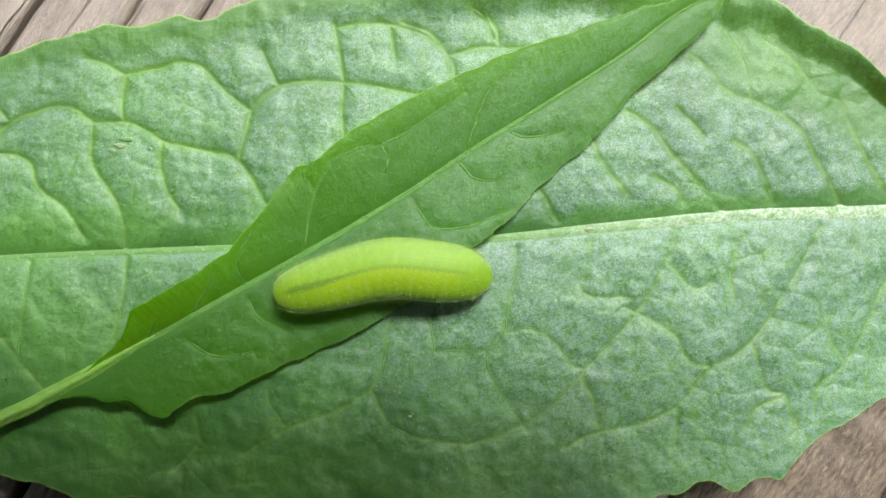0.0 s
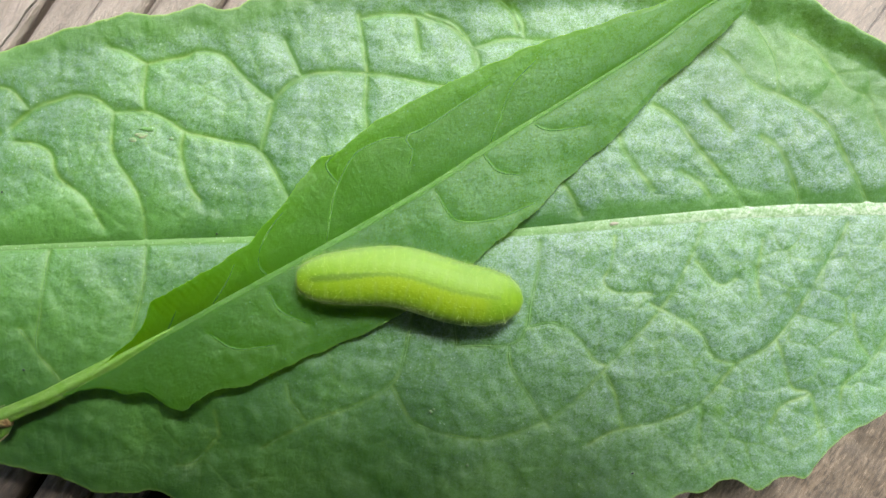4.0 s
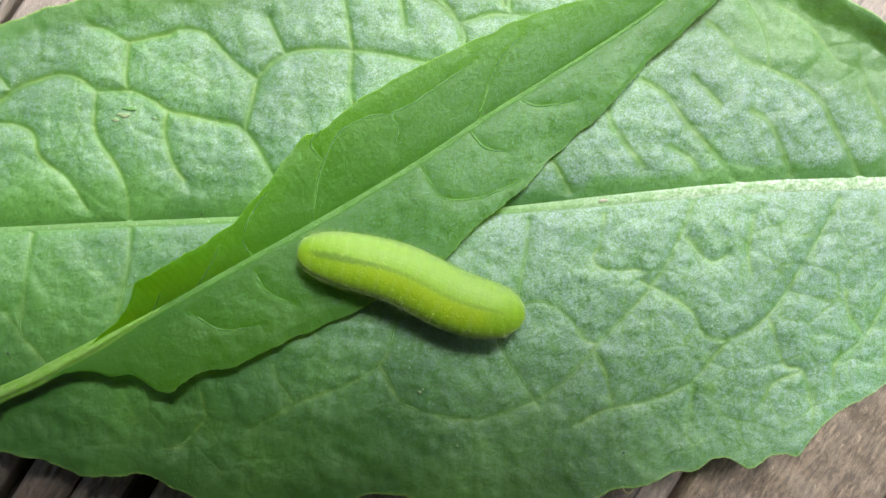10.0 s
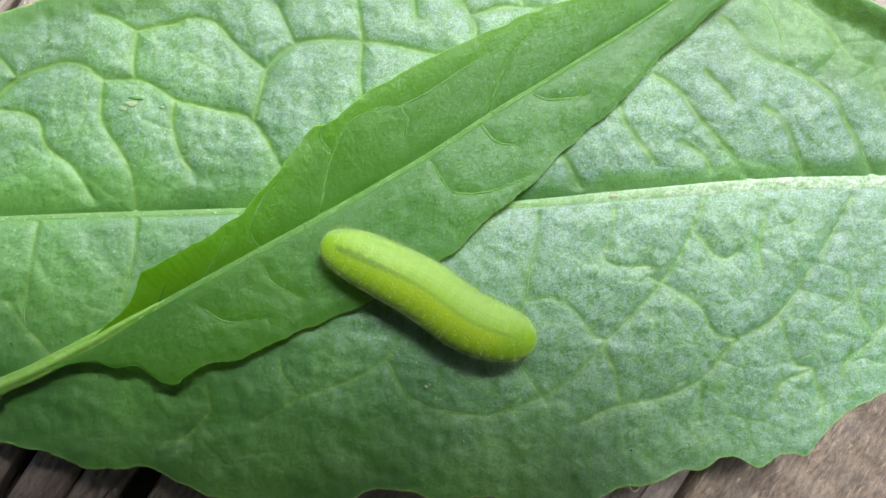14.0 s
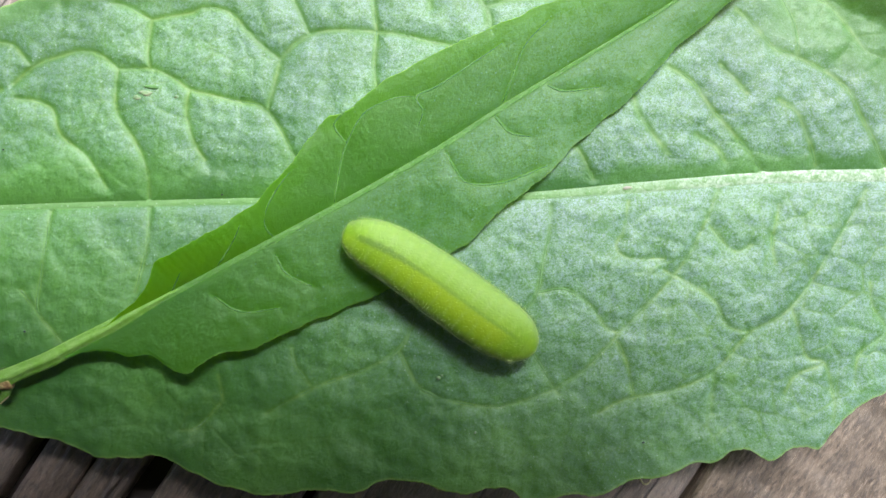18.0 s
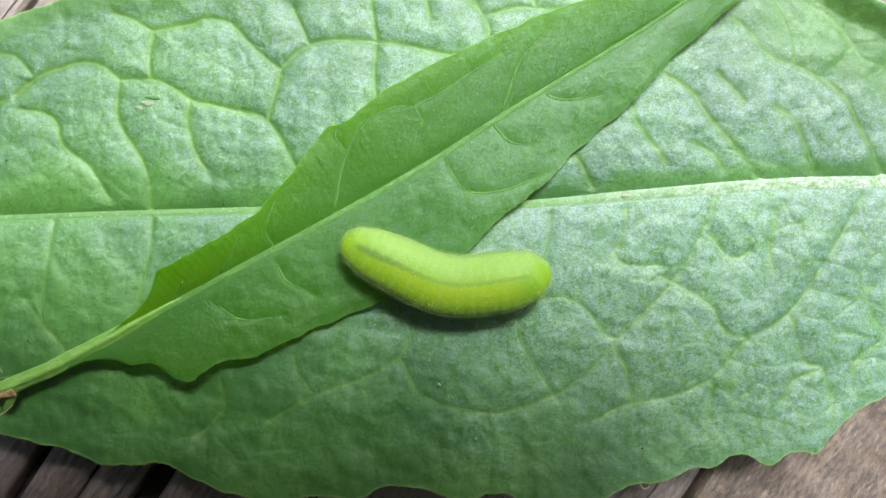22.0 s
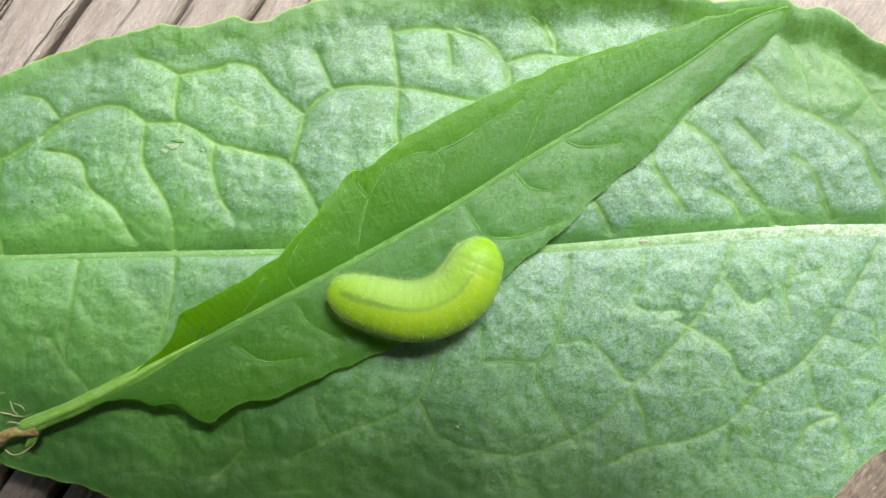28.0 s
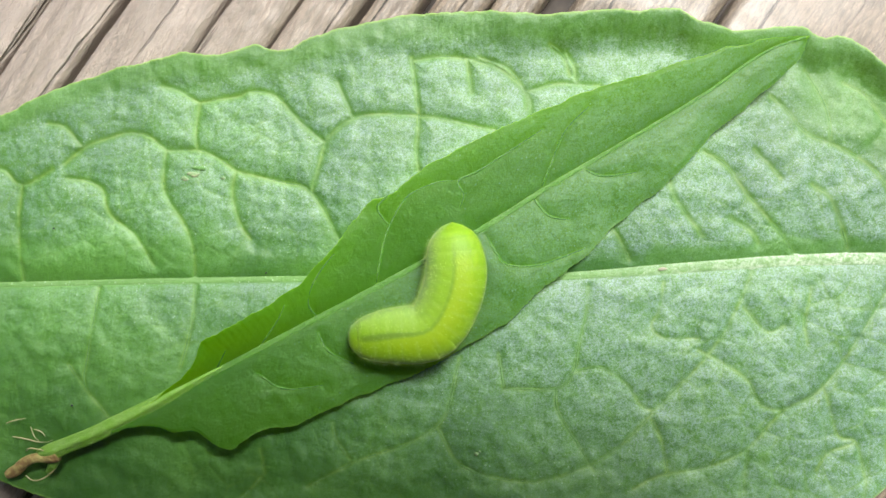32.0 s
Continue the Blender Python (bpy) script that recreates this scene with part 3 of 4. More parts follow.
VEINS_UPPER_RIGHT = [
    [(8.0, 2.3), (7.0, 4.1), (6.2, 4.7)],
    [(12.9, 4.1), (12.0, 5.2), (10.8, 6.8), (10.5, 7.8)],
    [(19.5, 2.9), (18.0, 4.7), (15.9, 7.0), (14.4, 8.9), (12.8, 9.9)],
    [(16.3, 10.1), (17.3, 9.1), (18.1, 8.2)],
    [(28.0, 3.1), (26.8, 5.1), (25.7, 7.0), (24.3, 9.1), (21.8, 10.5), (19.8, 11.3), (18.3, 13.0), (17.3, 13.8)],
    [(23.0, 3.5), (22.2, 5.5), (21.4, 7.0), (20.2, 7.8)],
    [(21.4, 10.5), (21.2, 12.8), (20.2, 14.8), (19.6, 15.6)],
    [(30.9, 4.3), (29.9, 5.8), (28.4, 8.6), (27.6, 10.5), (26.1, 11.1), (24.9, 12.5), (23.7, 14.0), (22.2, 14.8)],
    [(16.8, 3.7), (16.0, 4.7), (14.8, 5.4)],
    [(2.0, 16.9), (3.0, 16.2), (3.5, 14.9)],
    [(-2.7, 15.9), (-0.8, 15.2), (0.4, 13.7), (0.6, 12.5)],
]
VEINS_LOWER_LEFT = [
    [(-28.7, -0.5), (-29.2, -4.4), (-29.6, -7.1), (-28.7, -8.5), (-27.9, -9.5)],
    [(-22.0, 0.1), (-22.1, -2.4), (-22.5, -4.4), (-22.9, -5.9)],
    [(-30.7, -5.9), (-29.6, -7.3)],
    [(-3.6, -4.8), (-4.2, -7.9), (-5.0, -9.5), (-7.2, -10.9), (-10.4, -12.1), (-14.0, -14.1)],
    [(-12.3, -9.5), (-12.0, -10.7), (-11.0, -12.1)],
    [(-17.2, -13.5), (-18.8, -15.2), (-20.0, -15.4)],
    [(-17.3, -11.5), (-17.0, -13.3)],
    [(-5.0, -9.5), (-4.4, -10.7), (-3.3, -12.3), (-0.5, -13.2), (1.9, -13.4)],
]
VEINS_LOWER_MIDDLE = [
    [(16.5, 1.7), (15.3, -1.2), (13.7, -4.0), (10.2, -7.9), (7.1, -11.1), (4.3, -12.6), (1.9, -13.4)],
    [(5.2, 0.4), (5.1, -1.2), (4.6, -3.6), (4.3, -5.5), (3.1, -6.7), (-0.5, -6.8)],
    [(3.1, -6.7), (3.3, -8.3), (4.7, -10.5), (5.9, -12.4)],
    [(4.3, -5.5), (6.2, -5.2), (8.0, -6.3), (9.0, -7.7), (9.8, -8.1)],
    [(10.4, 0.8), (10.1, -1.2), (9.6, -2.2), (10.5, -3.0), (12.9, -3.0)],
    [(-0.5, -6.8), (-0.7, -5.5), (-0.9, -4.4)],
    [(9.8, -8.7), (10.6, -10.3), (11.1, -12.6)],
]
VEINS_LOWER_RIGHT = [
    [(12.9, -3.8), (14.9, -4.8), (16.5, -6.0), (17.3, -7.5), (18.9, -7.9)],
    [(26.5, 1.9), (25.9, 0.8), (24.3, -2.0), (22.4, -5.2), (20.9, -6.8), (18.9, -7.9), (16.6, -10.6), (13.8, -12.0), (10.7, -12.6), (8.7, -13.6)],
    [(21.6, -6.0), (22.3, -8.0), (22.9, -9.6), (24.1, -10.0), (24.8, -12.4), (24.7, -14.0)],
    [(20.6, 0.8), (20.2, -1.6), (20.4, -3.2)],
    [(32.2, 1.2), (29.9, -4.4), (28.4, -7.6), (26.5, -9.2), (26.2, -11.2)],
    [(28.4, -7.6), (27.2, -6.0), (26.9, -4.4)],
    [(16.0, -0.8), (17.6, -2.4), (18.8, -2.0)],
    [(16.6, -10.6), (16.5, -13.6)],
    [(24.1, -10.0), (22.2, -10.8), (21.4, -12.0)],
]
SMALL_MID = [(0.0, -0.06), (3.9, -0.07), (10.0, -0.19), (20.0, -0.49), (27.0, -0.48), (32.4, -0.22), (37.6, -0.13), (44.1, 0.06), (49.7, 0.44), (51.8, -0.02)]
SMALL_UPPER = [(2.7, -0.18), (5.5, 1.13), (7.0, 2.07), (7.9, 2.02), (10.3, 1.98), (14.3, 2.30), (16.3, 2.88), (19.7, 4.25), (20.8, 4.70), (22.4, 4.46), (24.7, 4.86), (27.4, 4.90), (30.7, 4.73), (34.0, 4.40), (38.0, 3.87), (41.4, 3.03), (45.2, 2.33), (48.2, 1.52), (50.6, 0.66), (51.8, -0.02)]
SMALL_LOWER = [(-2.0, -0.40), (-0.6, -0.62), (0.6, -1.25), (1.6, -2.15), (3.3, -3.42), (3.8, -4.46), (4.5, -5.17), (5.4, -5.14), (7.5, -5.31), (9.1, -5.99), (10.6, -6.08), (14.0, -6.42), (18.1, -6.95), (22.5, -6.97), (25.1, -6.92), (27.8, -6.18), (31.5, -5.66), (35.2, -4.63), (39.0, -3.95), (43.2, -2.61), (47.4, -1.79), (50.9, -0.78), (52.0, -0.01)]
VEINS_SMALL = [
    [(14.0, -0.4), (13.9, 0.7), (14.6, 1.6), (16.2, 2.5), (17.6, 3.0)],
    [(9.8, -0.0), (11.5, 0.8), (12.6, 1.5)],
    [(5.9, -0.2), (7.6, 0.8)],
    [(18.6, -0.2), (20.1, 1.6), (21.3, 2.7), (23.3, 3.8), (25.4, 3.7), (26.8, 3.1)],
    [(26.0, 1.4), (26.7, 2.1), (26.8, 3.1), (28.5, 3.0), (33.4, 3.3)],
    [(31.6, -0.0), (32.8, 1.0), (34.7, 2.5), (36.8, 3.1)],
    [(26.7, -1.0), (26.7, -2.5), (27.0, -3.5), (29.0, -4.6), (32.1, -5.1)],
    [(30.7, -0.4), (31.0, -1.9), (32.1, -2.9)],
    [(34.7, -0.5), (35.5, -1.4), (37.6, -2.3)],
    [(13.5, -1.2), (13.5, -2.7), (14.7, -4.5)],
    [(8.5, -1.5), (9.6, -3.4), (12.0, -4.5)],
    [(22.3, 4.5), (21.2, 4.1), (21.3, 2.7)],
]

BIG_MID = curve_through([(-50, -1.2), (-35.5, -0.5), (-22.9, 0.1), (-15.4, 0.4), (2.7, 1.0), (10.1, 1.7), (19.6, 2.6), (30.9, 3.0), (47, 3.2)])
BIG_UPPER = curve_through([(-50, -1), (-44, 6.3), (-39, 9.3), (-34.9, 11.24), (-33.8, 11.8), (-32.2, 12.59), (-30.4, 13.4), (-27.4, 14.42), (-25.7, 14.88), (-24.2, 15.3), (-22.5, 15.64), (-20.8, 15.45), (-19.2, 15.95), (-17.9, 16.21), (-17.1, 15.96), (-16, 16.06), (-13.8, 17.03), (-11.3, 17.77), (-9.2, 18.28), (-6.2, 18.71), (-2.5, 18.84), (2.7, 18.71), (4.9, 19.01), (7.5, 18.99), (10.7, 19.06), (11.7, 18.56), (13.6, 18.06), (15.5, 17.93), (17.6, 18.31), (19, 18.22), (20.2, 17.69), (21.9, 17.66), (22.8, 17.19), (24.3, 15.98), (29.4, 12.7), (29.9, 12.13), (36, 8.8), (42, 5.2), (47, 3.8)])
BIG_LOWER = curve_through([(-50, -1.4), (-44, -7.5), (-38, -12.9), (-32.4, -15.46), (-30.4, -15.93), (-27.3, -16.65), (-26.2, -17.22), (-23.4, -17.4), (-21.1, -17.32), (-19.1, -18.34), (-16.8, -19.19), (-14.5, -19.81), (-12.5, -19.73), (-11, -19.4), (-7.5, -19.38), (-6.4, -18.81), (-5.2, -18.64), (-2.9, -18.87), (-0.3, -19.45), (1.4, -18.99), (2.8, -19.01), (3.7, -19.73), (4.5, -19.83), (6.8, -19.32), (9.3, -19.28), (10.5, -18.56), (12.8, -18.02), (14.5, -17.56), (15.5, -17), (16.9, -16.86), (18, -16.18), (19.4, -16.16), (19.9, -16.58), (20.4, -16.76), (21.9, -15.88), (22.9, -15.67), (23.9, -15.85), (24.8, -14.59), (25.5, -13.73), (26.9, -12.7), (28.3, -12.01), (31.2, -9.97), (37, -6), (42, -1), (47, 2.5)])


def big_height(x, y, w):
    """A shallow valley along the midrib, bulging halves, a curled upper rim and a lower side that sinks to its edge."""
    up, lo = np.clip(w, 0, 1), np.clip(-w, 0, 1)
    right = ease(x, -12, 16)
    m = np.abs(y - BIG_MID(x))
    z = 2.75 + np.where(w > 0, (1.15 - 0.3 * right) * (1 - np.exp(-m / (3.4 - 0.4 * right))), (0.55 - 0.15 * right) * (1 - np.exp(-m / 2.4)))
    z = z - 0.25 * up - (1.55 - 0.45 * right) * lo**1.5
    curl = 0.4 + 0.8 * ease(x, -10, 4)
    z = z + curl * ease(up, 0.84, 1.0) * (1 + 0.15 * ripple(x, 0 * y, 14, 3))
    z = z + (0.35 + 0.15 * ripple(x, 0 * y, 11, 4)) * ease(lo, 0.8, 1.0)
    return z - 0.5 * ease(np.abs(x), 38, 50)


BIG_VEINS = VEINS_UPPER_LEFT + VEINS_UPPER_FAR_LEFT + VEINS_UPPER_RIGHT + VEINS_LOWER_LEFT + VEINS_LOWER_MIDDLE + VEINS_LOWER_RIGHT
big_leaf = tagged(new("leaf"), "large puckered green dock leaf lying on the wooden boards", "leaf")
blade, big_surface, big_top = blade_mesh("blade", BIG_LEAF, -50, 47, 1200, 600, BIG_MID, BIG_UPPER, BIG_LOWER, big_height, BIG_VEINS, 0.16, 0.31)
part("blade", blade, big_leaf)


def rib_path(mid, surface, x0, x1, count, lift):
    x = np.linspace(x0, x1, count)
    y = mid(x)
    return np.stack([x, y, surface(x, y + 1e-4) + lift], 1)


path = rib_path(BIG_MID, big_surface, -49.5, 62, 240, 0.03)
radius = np.interp(path[:, 0], (-49.5, -10, 5, 30, 62), (0.20, 0.36, 0.40, 0.56, 1.0)) * (1 + 0.05 * ripple(path[:, 0], 0 * path[:, 0], 4.0, 2) + 0.02 * ripple(path[:, 0], 0 * path[:, 0], 1.1, 7))
path[:, 2] = np.where(path[:, 0] > 46, np.interp(path[:, 0], (46, 62), (big_surface(46.0, 3.2), 1.6)), path[:, 2])
crown = np.tile(np.sin(np.linspace(0, 2 * math.pi, 20, endpoint=False)), len(path))
part("midrib", mesh_from("midrib", *tube(path, radius * 1.2, 20, 0.24), RIB, True, (("crown", crown),)), big_leaf, "pale green raised midrib")


def vein_parts(veins, surface, leaf, material, thick):
    for vein in veins:
        line = spline(vein, 5 * len(vein))
        x, y = line[:, 0], line[:, 1]
        z = surface(x, y)
        # a vein on a steep flank stands out from it sideways
        slope = np.stack([surface(x + 0.05, y) - z, surface(x, y + 0.05) - z], 1) / 0.05
        out = 0.12 * thick * np.clip(np.hypot(*slope.T) - 0.4, 0, 1)
        line, z = line - out[:, None] * slope / (np.hypot(*slope.T)[:, None] + 0.1), z + 0.5 * out
        taper = np.interp(np.linspace(0, 1, len(line)), (0, 0.12, 0.8, 1), (0.15, 1.0, 0.7, 0.25)) * thick
        part("vein", mesh_from("vein", *tube(np.column_stack([line, z]), taper, 8, 0.22), material), leaf)


vein_parts(BIG_VEINS, big_surface, big_leaf, VEIN, 0.075)

# ---- the small leaf across it ----
SMALL_AT = pose(-25.5 * MM, -9.0 * MM, 0, 0, 0, 30.7)
SMALL_END = SMALL_MID[-1][0]
small_mid, small_upper, small_lower = (curve_through(p) for p in (SMALL_MID, [(-2.0, 0.14), (0.0, 0.16), (1.6, 0.22), (3.0, 0.42), (4.2, 0.68)] + SMALL_UPPER[1:], SMALL_LOWER))


def small_height(x, y, w):
    up, lo = np.clip(w, 0, 1), np.clip(-w, 0, 1)
    m = np.abs(y - small_mid(x))
    fold = np.interp(x, (0, 2.5, 4.5, 7, 12, 20, 32, 44, 52), (0.15, 0.3, 0.7, 1.3, 1.1, 0.9, 0.8, 0.45, 0.05))
    z = np.interp(x, (0, 12, 20, 28, 34, 44, 52), (4.0, 3.95, 3.9, 4.15, 4.3, 4.8, 5.4)) + fold * up**1.2 + 0.12 * ripple(x, y, 9, 12) * (up + lo)
    z = z + -0.35 * lo**1.4 + 0.45 * lo * (1 - ease(x, 3, 16))
    return z - 0.16 * np.exp(-m / 0.6)


small_leaf = tagged(new("leaf"), "slender young green leaf with stalk laid across the larger leaf", "leaf")
small_leaf.matrix_basis = SMALL_AT
blade, small_surface, small_top = blade_mesh("blade", SMALL_LEAF, -2.0, SMALL_END, 620, 200, small_mid, small_upper, small_lower, small_height, VEINS_SMALL, 0.11, 0.20, 0.6, (1.5, 0.02))
part("blade", blade, small_leaf)
path = rib_path(small_mid, small_surface, -0.5, SMALL_END - 0.3, 90, 0.03)
radius = np.interp(path[:, 0], (-0.5, 4, 12, 30, SMALL_END), (0.46, 0.40, 0.30, 0.21, 0.07))
part("midrib", mesh_from("midrib", *tube(path, radius, 14, 0.22), SMALL_RIB), small_leaf, "pale yellow-green midrib")
stalk = spline([(-7.7, 0.92, 3.0), (-7.2, 0.80, 3.1), (-6.6, 0.62, 3.2), (-5.0, 0.42, 3.3), (-2.8, 0.15, 3.55), (1.5, -0.02, 3.78), (4.0, 0.0, 3.74), (9.0, -0.1, 3.6)], 50)
part("stalk", mesh_from("stalk", *tube(stalk, np.interp(np.linspace(0, 1, 50), (0, 0.03, 0.07, 0.15, 0.38, 0.64, 1), (0.18, 0.42, 0.58, 0.52, 0.54, 0.42, 0.12)), 30, 0.8, flute=0.10), STALK), small_leaf, "ridged pale green stalk")
vein_parts([v for v in VEINS_SMALL if v[-1][1] > 0], small_surface, small_leaf, SMALL_VEIN, 0.09)
vein_parts([v for v in VEINS_SMALL if v[-1][1] <= 0], small_surface, small_leaf, SMALL_VEIN, 0.10)

# ---- the caterpillar ----
SPINE_A = [
    (0.0, -11.31, -2.74, -7.80, -1.91, -3.85, -0.93, -0.27, -1.12, 3.24, -1.54),
    (2.0, -11.34, -2.51, -7.89, -1.74, -4.14, -1.31, -0.57, -2.01, 3.49, -2.63),
    (3.5, -11.33, -2.25, -8.04, -1.92, -4.31, -1.78, -0.38, -2.76, 3.62, -3.25),
    (5.5, -10.99, -2.14, -7.61, -2.07, -3.89, -2.08, 0.03, -3.31, 4.02, -3.87),
    (8.0, -10.43, -1.79, -7.10, -1.96, -3.40, -2.75, 0.49, -4.25, 4.56, -4.60),
    (10.0, -10.20, -1.54, -6.88, -2.21, -3.38, -3.17, 0.50, -5.05, 4.63, -5.97),
]
SPINE_B = [
    (11.5, -9.94, -1.59, -6.65, -2.49, -3.16, -3.69, 0.51, -5.69, 4.72, -6.66),
    (13.0, -9.36, -1.29, -6.28, -2.55, -2.80, -4.18, 0.69, -6.35, 4.73, -7.61),
    (14.5, -8.99, -1.50, -5.97, -2.80, -2.47, -4.68, 1.04, -7.00, 4.90, -8.11),
    (16.5, -8.47, -1.41, -5.66, -2.78, -2.33, -5.10, 1.01, -7.53, 4.53, -9.37),
    (17.5, -8.50, -1.42, -5.89, -2.58, -2.56, -4.82, 0.77, -7.51, 3.92, -9.90),
    (18.5, -8.73, -1.55, -5.64, -2.81, -2.32, -4.72, 1.00, -6.49, 4.20, -7.78),
]
SPINE_C = [
    (20.0, -8.66, -1.45, -5.53, -2.83, -2.20, -4.64, 1.11, -5.47, 4.49, -5.60),
    (21.0, -8.66, -1.45, -5.44, -2.87, -1.92, -4.58, 1.39, -4.82, 4.84, -4.37),
    (22.0, -8.71, -1.40, -5.56, -2.86, -2.04, -4.33, 1.28, -4.21, 4.85, -3.43),
    (23.0, -8.73, -1.17, -5.43, -2.86, -2.09, -4.04, 1.04, -3.63, 4.45, -2.22),
    (24.5, -8.81, -1.25, -5.72, -2.82, -2.57, -3.54, 0.38, -2.98, 3.49, -1.49),
]
SPINE_D = [
    (26.0, -10.32, -1.34, -7.37, -2.47, -4.01, -3.37, -0.87, -2.61, 2.00, -1.22),
    (28.5, -10.99, -1.79, -8.24, -2.77, -5.06, -3.15, -2.41, -1.52, -1.45, 2.12),
    (29.5, -11.10, -2.03, -8.47, -2.71, -5.48, -2.98, -2.84, -0.79, -2.45, 3.06),
    (30.5, -11.20, -2.50, -8.61, -2.73, -5.81, -2.55, -3.56, 0.08, -3.55, 3.72),
    (32.0, -10.98, -3.27, -8.29, -3.01, -5.50, -2.42, -4.16, 0.66, -4.45, 4.18),
]

SPINE = SPINE_A + SPINE_B + SPINE_C + SPINE_D
SEGMENTS, REST = 20, 14.6
girth = curve_through([(0, 0.0), (0.008, 0.5), (0.03, 0.93), (0.06, 1.24), (0.1, 1.49), (0.16, 1.7), (0.25, 1.86), (0.4, 2.0), (0.55, 2.07), (0.7, 2.08), (0.8, 2.02), (0.87, 1.86), (0.92, 1.66), (0.955, 1.39), (0.98, 1.01), (0.993, 0.6), (1.0, 0.0)])
caterpillar = tagged(new("caterpillar"), "plump yellow-green hairy caterpillar bending on the leaves", "caterpillar")
segments = []
for k in range(SEGMENTS):
    at = (k + 0.5) / SEGMENTS
    half = 0.98 / REST
    s0 = 0.0 if k == 0 else at - half
    s1 = 1.0 if k == SEGMENTS - 1 else at + half
    if k == 0:
        s = np.concatenate([(np.linspace(0, 1, 10) ** 2) * (at + half)])
    elif k == SEGMENTS - 1:
        s = 1 - (np.linspace(1, 0, 10) ** 2) * (1 - s0)
    else:
        s = np.linspace(s0, s1, 11)
    a = np.linspace(-math.pi, math.pi, 33)[:-1]
    along = (s - at) * REST
    if k == SEGMENTS - 1:
        along = np.where(along > 0, 1.7 * along, along)
    swell = 1.003 - 0.055 * (along / 0.98) ** 4 * ((np.abs(along) < 1.0) | (k in (0, SEGMENTS - 1))) if 0 < k < SEGMENTS - 1 else 1.003 - 0.055 * np.clip((along if k == 0 else -along) / 0.98, 0, 1) ** 4
    r = np.maximum(girth(s), 0.02) * swell
    # a rounded back with a hint of a ridge, flat below
    cy, cz = np.sin(a), np.cos(a)
    cz = np.where(cz > 0, 0.84 * np.abs(cz) ** 0.78, -0.62 * np.abs(cz) ** 0.8)
    v = np.stack([along[:, None] + 0 * a, r[:, None] * cy, r[:, None] * cz], 2).reshape(-1, 3)
    nv = len(a)
    faces = [(i * nv + j, (i + 1) * nv + j, (i + 1) * nv + (j + 1) % nv, i * nv + (j + 1) % nv) for i in range(len(s) - 1) for j in range(nv)]
    faces += [tuple(range(nv)), tuple((len(s) - 1) * nv + j for j in range(nv))[::-1]]
    me = mesh_from("segment", v, faces, SKIN, True, (("around", (np.tile(a / math.pi, (len(s), 1))).ravel()), ("along", np.repeat(s, nv))))
    seg = part("segment", me, caterpillar)
    segments.append((seg, at))
    # bristles
    rng = np.random.RandomState(400 + k)
    hv, hf = [], []
    for _ in range(140):
        sb = rng.uniform(max(s0, 0.004), min(s1, 0.996)) if k in (0, SEGMENTS - 1) else rng.uniform(at - 0.5 / SEGMENTS, at + 0.5 / SEGMENTS)
        ab = (rng.uniform(-0.42, 0.5) if rng.uniform() < 0.5 else rng.choice((-0.82, 1, 1, 1)) * rng.uniform(0.38, 0.50)) * math.pi
        rb = float(girth(sb)) * 0.985
        c = math.cos(ab)
        c = 0.84 * abs(c) ** 0.78 if c > 0 else -0.62 * abs(c) ** 0.8
        root = np.array([(sb - at) * REST, rb * math.sin(ab), rb * c])
        lean = (float(girth(min(sb + 0.01, 1))) - float(girth(max(sb - 0.01, 0)))) / 0.3
        way = np.array([-lean, math.sin(ab), c]) + rng.normal(0, 0.25, 3)
        way /= np.linalg.norm(way)
        length = rng.uniform(0.10, 0.22) + rng.uniform(0.02, 0.26) * (abs(math.sin(ab)) > 0.6)
        e1 = np.cross(way, (0.3, 0.5, 0.8))
        e1 /= np.linalg.norm(e1)
        e2 = np.cross(way, e1)
        n0 = len(hv)
        for q in range(3):
            hv.append(root + (0.0032 if ab < -1.0 else 0.005) * (math.cos(q * 2.094) * e1 + math.sin(q * 2.094) * e2))
        hv.append(root + way * length)
        hf += [(n0, n0 + 1, n0 + 3), (n0 + 1, n0 + 2, n0 + 3), (n0 + 2, n0, n0 + 3)]
    part("bristles", mesh_from("bristles", hv, hf, HAIR, False), seg, "short pale bristles")


def body_line(row):
    line = spline(np.array(row[1:]).reshape(-1, 2), 101)
    heading = np.unwrap(np.arctan2(np.gradient(line[:, 1]), np.gradient(line[:, 0])))
    return line, heading


def support(x, y):
    """The height of the leaf that lies uppermost there."""
    z = float(big_surface(x, y)) + 0.28
    p = SMALL_AT.inverted() @ Vector((x * MM, y * MM, 0)) / MM
    if 2 < p.x < 50 and float(small_lower(p.x)) < p.y < float(small_upper(p.x)):
        z = max(z, float(small_surface(p.x, p.y)) + 0.14)
    return z


